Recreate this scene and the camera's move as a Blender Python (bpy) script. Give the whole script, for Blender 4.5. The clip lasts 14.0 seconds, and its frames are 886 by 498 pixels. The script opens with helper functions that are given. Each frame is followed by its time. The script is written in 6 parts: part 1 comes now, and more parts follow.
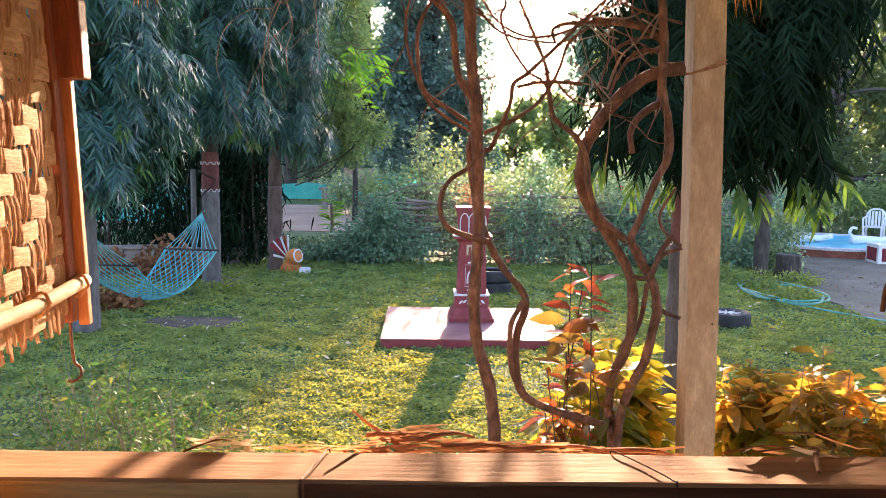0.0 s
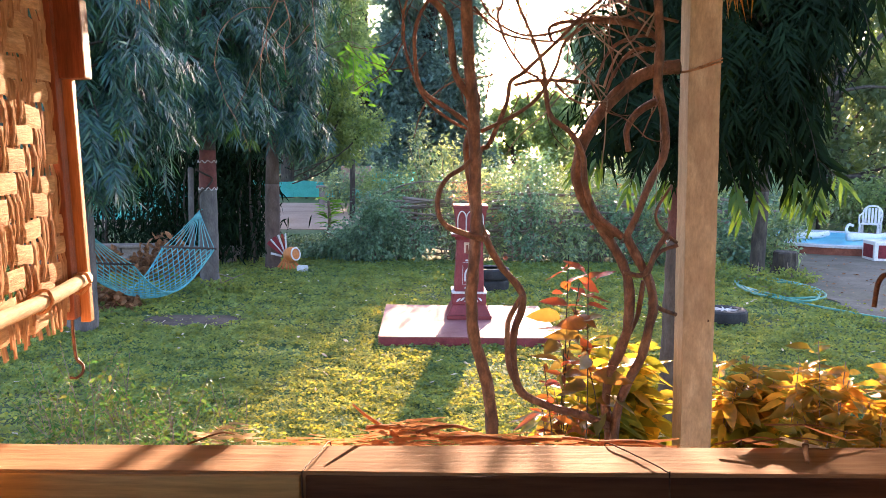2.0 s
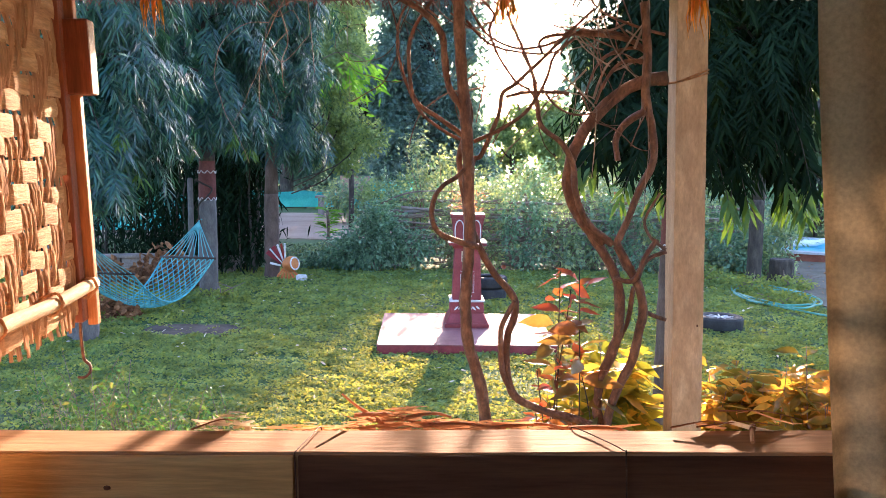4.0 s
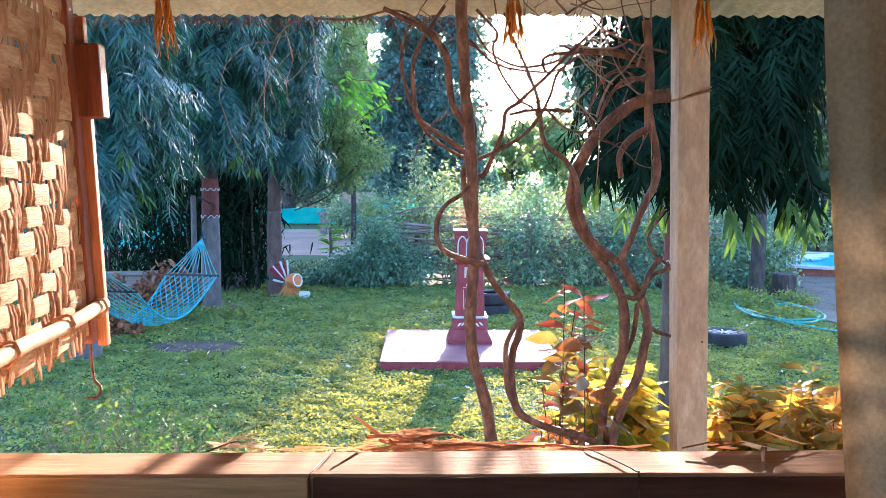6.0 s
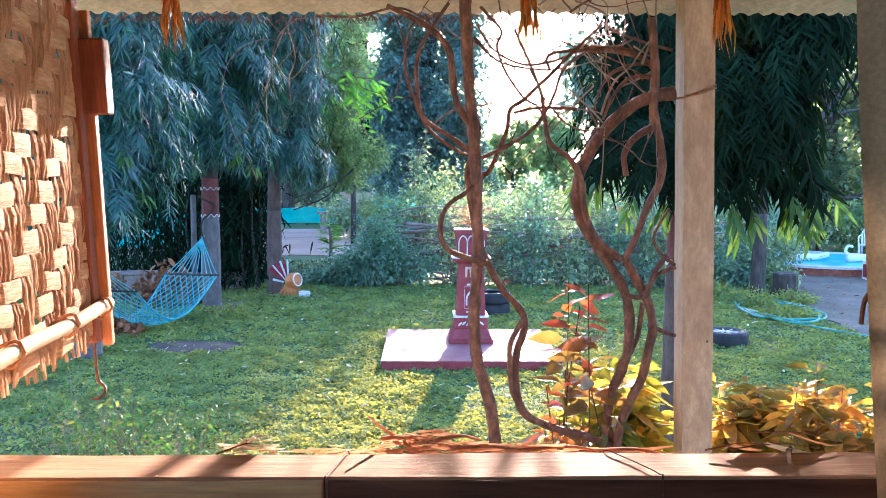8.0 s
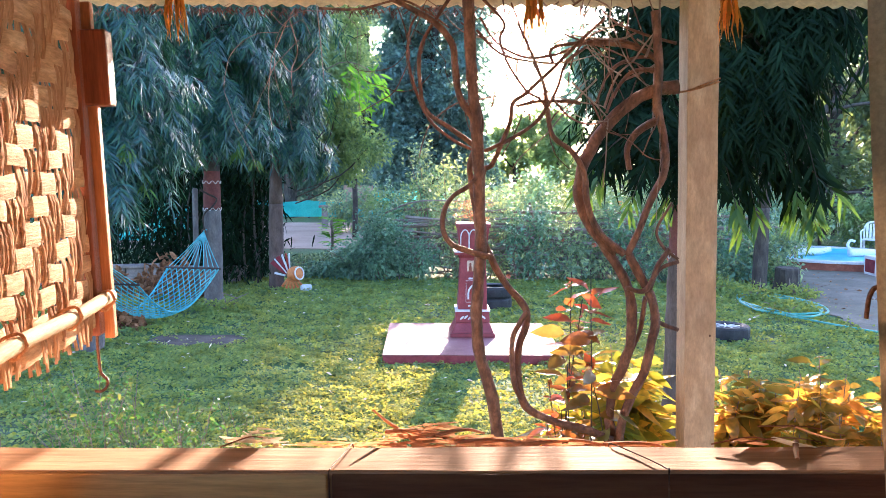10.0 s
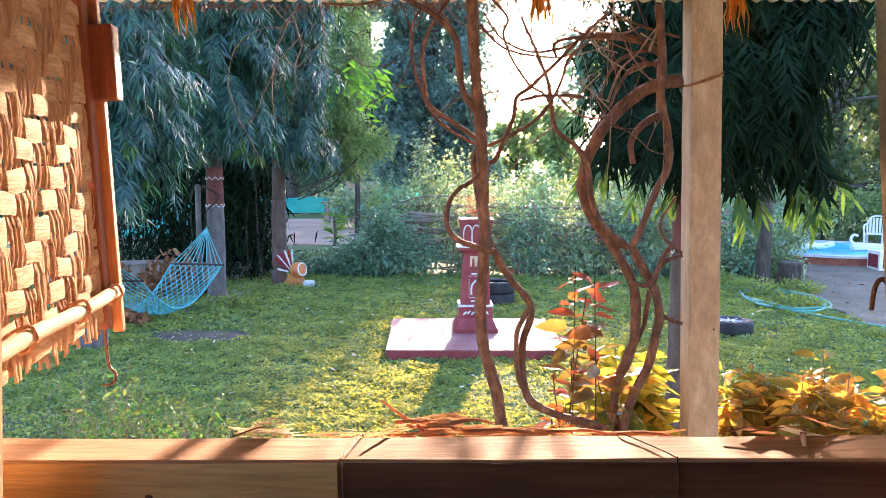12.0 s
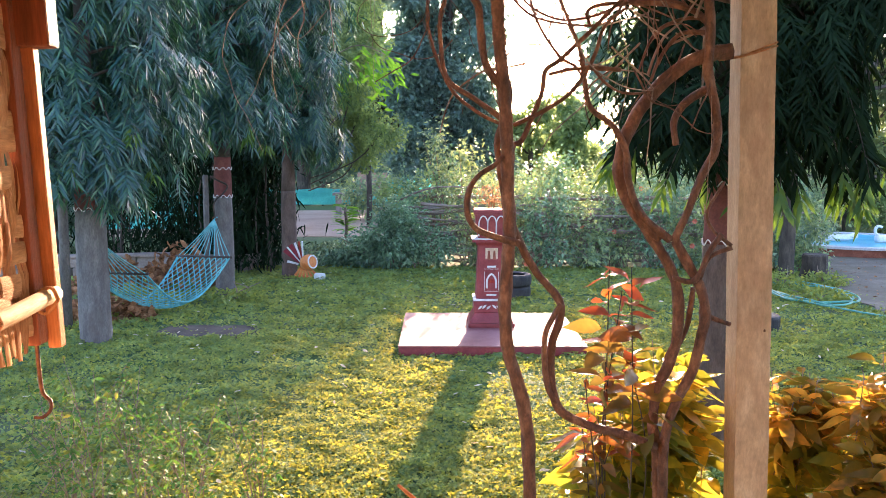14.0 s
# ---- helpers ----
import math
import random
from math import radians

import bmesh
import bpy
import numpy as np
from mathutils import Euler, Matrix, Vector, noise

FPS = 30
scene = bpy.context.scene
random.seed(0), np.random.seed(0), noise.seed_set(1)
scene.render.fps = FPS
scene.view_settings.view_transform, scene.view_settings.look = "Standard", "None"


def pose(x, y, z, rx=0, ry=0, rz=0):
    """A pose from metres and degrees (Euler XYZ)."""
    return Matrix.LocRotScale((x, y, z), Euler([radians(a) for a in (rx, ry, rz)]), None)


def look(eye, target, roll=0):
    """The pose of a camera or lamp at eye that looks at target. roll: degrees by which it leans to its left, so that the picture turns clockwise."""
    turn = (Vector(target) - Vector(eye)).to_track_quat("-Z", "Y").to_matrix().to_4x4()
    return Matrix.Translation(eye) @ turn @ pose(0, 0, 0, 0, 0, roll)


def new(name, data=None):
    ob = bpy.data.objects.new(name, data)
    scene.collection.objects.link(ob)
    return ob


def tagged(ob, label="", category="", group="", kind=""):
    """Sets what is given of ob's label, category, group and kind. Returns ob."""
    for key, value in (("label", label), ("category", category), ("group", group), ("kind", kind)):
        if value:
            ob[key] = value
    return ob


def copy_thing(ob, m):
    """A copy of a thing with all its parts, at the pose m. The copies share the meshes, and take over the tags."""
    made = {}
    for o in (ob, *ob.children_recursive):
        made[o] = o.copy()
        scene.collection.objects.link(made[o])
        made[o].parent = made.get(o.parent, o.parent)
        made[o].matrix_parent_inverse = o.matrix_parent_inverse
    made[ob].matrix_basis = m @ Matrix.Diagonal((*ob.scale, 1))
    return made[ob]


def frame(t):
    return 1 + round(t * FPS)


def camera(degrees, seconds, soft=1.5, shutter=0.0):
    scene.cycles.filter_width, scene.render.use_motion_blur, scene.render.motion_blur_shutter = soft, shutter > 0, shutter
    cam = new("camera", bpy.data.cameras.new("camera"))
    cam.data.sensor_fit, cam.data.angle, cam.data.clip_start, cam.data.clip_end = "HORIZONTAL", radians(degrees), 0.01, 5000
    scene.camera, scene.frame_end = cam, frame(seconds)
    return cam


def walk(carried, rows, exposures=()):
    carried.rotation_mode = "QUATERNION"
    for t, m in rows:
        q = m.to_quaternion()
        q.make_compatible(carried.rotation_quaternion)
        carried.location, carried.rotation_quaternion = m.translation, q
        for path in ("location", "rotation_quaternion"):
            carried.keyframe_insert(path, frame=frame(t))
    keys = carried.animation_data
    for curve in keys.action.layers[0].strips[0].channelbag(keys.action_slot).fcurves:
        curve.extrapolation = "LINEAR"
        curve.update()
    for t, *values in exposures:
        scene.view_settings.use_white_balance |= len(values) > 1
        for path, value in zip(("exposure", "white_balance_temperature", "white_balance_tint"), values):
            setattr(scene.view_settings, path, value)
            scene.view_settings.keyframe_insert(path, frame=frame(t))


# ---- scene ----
cam = camera(55.2, 14.0, soft=0.5)
PATH = [
    (0, (0.037, -0.079, 2.211), (0.006, 1.907, 1.983), 0.9),
    (0.5, (0.038, -0.081, 2.212), (0.01, 1.906, 1.984), 0.9),
    (1, (0.036, -0.082, 2.211), (0.006, 1.905, 1.985), 0.9),
    (1.5, (0.035, -0.086, 2.211), (0.007, 1.901, 1.983), 0.9),
    (2, (0.037, -0.098, 2.212), (0.012, 1.889, 1.979), 0.8),
    (2.5, (0.042, -0.123, 2.209), (0.016, 1.863, 1.979), 0.8),
    (3, (0.05, -0.15, 2.208), (0.028, 1.837, 1.977), 0.8),
    (5.5, (0.063, -0.203, 2.226), (0.032, 1.789, 2.052), 0.3),
    (6, (0.049, -0.196, 2.223), (0.02, 1.796, 2.049), 0.3),
    (6.5, (0.042, -0.186, 2.222), (0.005, 1.806, 2.048), 0.2),
    (7, (0.034, -0.179, 2.218), (0.0, 1.813, 2.046), 0.2),
    (7.5, (0.033, -0.176, 2.22), (0.001, 1.816, 2.043), 0.3),
    (8, (0.029, -0.173, 2.218), (0.002, 1.819, 2.043), 0.3),
    (10.5, (0.025, -0.167, 2.215), (-0.006, 1.823, 2.022), 0.4),
    (11, (0.025, -0.167, 2.214), (-0.007, 1.823, 2.018), 0.3),
    (11.5, (0.024, -0.171, 2.214), (-0.008, 1.818, 2.015), 0.3),
    (12, (0.018, -0.173, 2.211), (-0.018, 1.817, 2.012), 0.2),
    (12.5, (0.008, -0.153, 2.208), (-0.032, 1.837, 2.011), 0.1),
    (13, (-0.014, -0.104, 2.205), (-0.057, 1.885, 2.002), 0.0),
    (13.5, (-0.037, 0.012, 2.195), (-0.073, 2.001, 1.991), 0.1),
    (14, (-0.019, 0.206, 2.173), (-0.083, 2.193, 1.955), 0.1),
]
walk(cam, [(t, look(eye, aim, lean)) for t, eye, aim, lean in PATH],
     exposures=[(0, 2.8, 5900, 27), (3, 2.77, 5900, 28), (5.5, 3.15, 4700, 21), (8, 3.15, 4700, 22), (10.5, 3.15, 5250, 24), (13, 3.15, 5500, 26), (14, 2.92, 5850, 27)])

# ---- light ----
world = bpy.data.worlds.new("sky")
scene.world = world
world.use_nodes = True
sky = world.node_tree.nodes.new("ShaderNodeTexSky")
sky.sky_type, sky.sun_disc = "NISHITA", False
SUN_EL, SUN_AZ = radians(13.0), radians(6.5)
sky.sun_elevation, sky.sun_rotation = SUN_EL, SUN_AZ
sky.dust_density, sky.air_density = 2.0, 1.0
world.node_tree.links.new(sky.outputs[0], world.node_tree.nodes["Background"].inputs[0])
world.node_tree.nodes["Background"].inputs[1].default_value = 0.15
sun = new("sun", bpy.data.lights.new("sun", "SUN"))
sun.data.energy, sun.data.angle, sun.data.color = 4.1, radians(0.6), (1.0, 0.68, 0.37)
sun_from = Vector((math.sin(SUN_AZ) * math.cos(SUN_EL), math.cos(SUN_AZ) * math.cos(SUN_EL), math.sin(SUN_EL)))
sun.matrix_world = look(sun_from * 60, (0, 0, 0))


# ---- materials ----
def nodes_of(name):
    m = bpy.data.materials.new(name)
    m.use_nodes = True
    nt = m.node_tree
    return m, nt, nt.nodes["Principled BSDF"], nt.nodes["Material Output"]


def add(nt, kind, **values):
    n = nt.nodes.new(kind)
    for key, v in values.items():
        n.inputs[key.replace("_", " ")].default_value = v
    return n


def ramp(nt, fac, stops):
    r = nt.nodes.new("ShaderNodeValToRGB")
    while len(r.color_ramp.elements) < len(stops):
        r.color_ramp.elements.new(0.5)
    for e, (p, c) in zip(r.color_ramp.elements, stops):
        e.position, e.color = p, (*c, 1)
    nt.links.new(fac, r.inputs[0])
    return r.outputs[0]


def mix(nt, fac, a, b, mode="MIX"):
    n = nt.nodes.new("ShaderNodeMix")
    n.data_type, n.blend_type = "RGBA", mode
    for sock, v in ((n.inputs[0], fac), (n.inputs[6], a), (n.inputs[7], b)):
        if isinstance(v, (int, float)):
            sock.default_value = v
        elif isinstance(v, tuple):
            sock.default_value = (*v, 1)
        else:
            nt.links.new(v, sock)
    return n.outputs[2]


def surface(name, dark, mid, light, scale=8.0, fine=60.0, stretch=(1, 1, 1), rough=0.7, bump=0.3, metal=0.0, stain=None, island=0.0, transl=0.0, spec=0.4):
    """Two scales of noise over three tones, with fine relief."""
    m, nt, bsdf, out = nodes_of(name)
    tc = nt.nodes.new("ShaderNodeTexCoord")
    mp = nt.nodes.new("ShaderNodeMapping")
    mp.inputs["Scale"].default_value = stretch
    nt.links.new(tc.outputs["Object"], mp.inputs[0])
    big = add(nt, "ShaderNodeTexNoise", Scale=scale, Detail=5.0, Roughness=0.6)
    small = add(nt, "ShaderNodeTexNoise", Scale=fine, Detail=4.0, Roughness=0.65)
    for n in (big, small):
        nt.links.new(mp.outputs[0], n.inputs[0])
    col = ramp(nt, big.outputs[0], [(0.3, dark), (0.5, mid), (0.72, light)])
    grain = ramp(nt, small.outputs[0], [(0.3, (0.62, 0.62, 0.62)), (0.7, (1.25, 1.25, 1.25))])
    col = mix(nt, 0.6, col, grain, "MULTIPLY")
    if stain:
        st = add(nt, "ShaderNodeTexNoise", Scale=scale * 0.35, Detail=6.0, Roughness=0.7)
        nt.links.new(mp.outputs[0], st.inputs[0])
        f = ramp(nt, st.outputs[0], [(0.5, (0, 0, 0)), (0.68, (0.85, 0.85, 0.85))])
        col = mix(nt, f, col, stain)
    if island:
        g = nt.nodes.new("ShaderNodeNewGeometry")
        f = ramp(nt, g.outputs["Random Per Island"], [(0.0, (1 - island,) * 3), (1.0, (1 + island,) * 3)])
        col = mix(nt, 1.0, col, f, "MULTIPLY")
    nt.links.new(col, bsdf.inputs["Base Color"])
    bsdf.inputs["Roughness"].default_value, bsdf.inputs["Metallic"].default_value = rough, metal
    bsdf.inputs["Specular IOR Level"].default_value = spec
    if bump:
        b = add(nt, "ShaderNodeBump", Strength=bump, Distance=0.01)
        nt.links.new(small.outputs[0], b.inputs["Height"])
        nt.links.new(b.outputs[0], bsdf.inputs["Normal"])
    if transl:
        tr = nt.nodes.new("ShaderNodeBsdfTranslucent")
        nt.links.new(col, tr.inputs[0])
        ms = nt.nodes.new("ShaderNodeMixShader")
        ms.inputs[0].default_value = transl
        nt.links.new(bsdf.outputs[0], ms.inputs[1])
        nt.links.new(tr.outputs[0], ms.inputs[2])
        nt.links.new(ms.outputs[0], out.inputs[0])
    return m


def leafy(name, tones, through_tone, transl=0.45, rough=0.45, patch=0.0):
    """Leaves: a tone for each leaf, a little gloss, and light that comes through the blade."""
    m, nt, bsdf, out = nodes_of(name)
    g = nt.nodes.new("ShaderNodeNewGeometry")
    n = len(tones)
    col = ramp(nt, g.outputs["Random Per Island"], [(i / max(1, n - 1), c) for i, c in enumerate(tones)])
    tc = nt.nodes.new("ShaderNodeTexCoord")
    ns = add(nt, "ShaderNodeTexNoise", Scale=2.2, Detail=3.0)
    nt.links.new(tc.outputs["Object"], ns.inputs[0])
    var = ramp(nt, ns.outputs[0], [(0.3, (0.6, 0.65, 0.62)), (0.7, (1.3, 1.25, 1.15))])
    col = mix(nt, 0.8, col, var, "MULTIPLY")
    if patch:
        sp = add(nt, "ShaderNodeTexNoise", Scale=patch, Detail=3.0, Roughness=0.7)
        nt.links.new(tc.outputs["Object"], sp.inputs[0])
        f = ramp(nt, sp.outputs[0], [(0.42, (0, 0, 0)), (0.6, (0.8, 0.8, 0.8))])
        col = mix(nt, f, col, tones[0])
    nt.links.new(col, bsdf.inputs["Base Color"])
    bsdf.inputs["Roughness"].default_value = rough
    bsdf.inputs["Specular IOR Level"].default_value = 0.5 if rough < 0.4 else 0.3 if rough < 0.6 else 0.12 if rough < 0.85 else 0.05
    tr = nt.nodes.new("ShaderNodeBsdfTranslucent")
    nt.links.new(mix(nt, 1.0, col, through_tone, "MULTIPLY"), tr.inputs[0])
    ms = nt.nodes.new("ShaderNodeMixShader")
    ms.inputs[0].default_value = transl
    nt.links.new(bsdf.outputs[0], ms.inputs[1])
    nt.links.new(tr.outputs[0], ms.inputs[2])
    nt.links.new(ms.outputs[0], out.inputs[0])
    return m


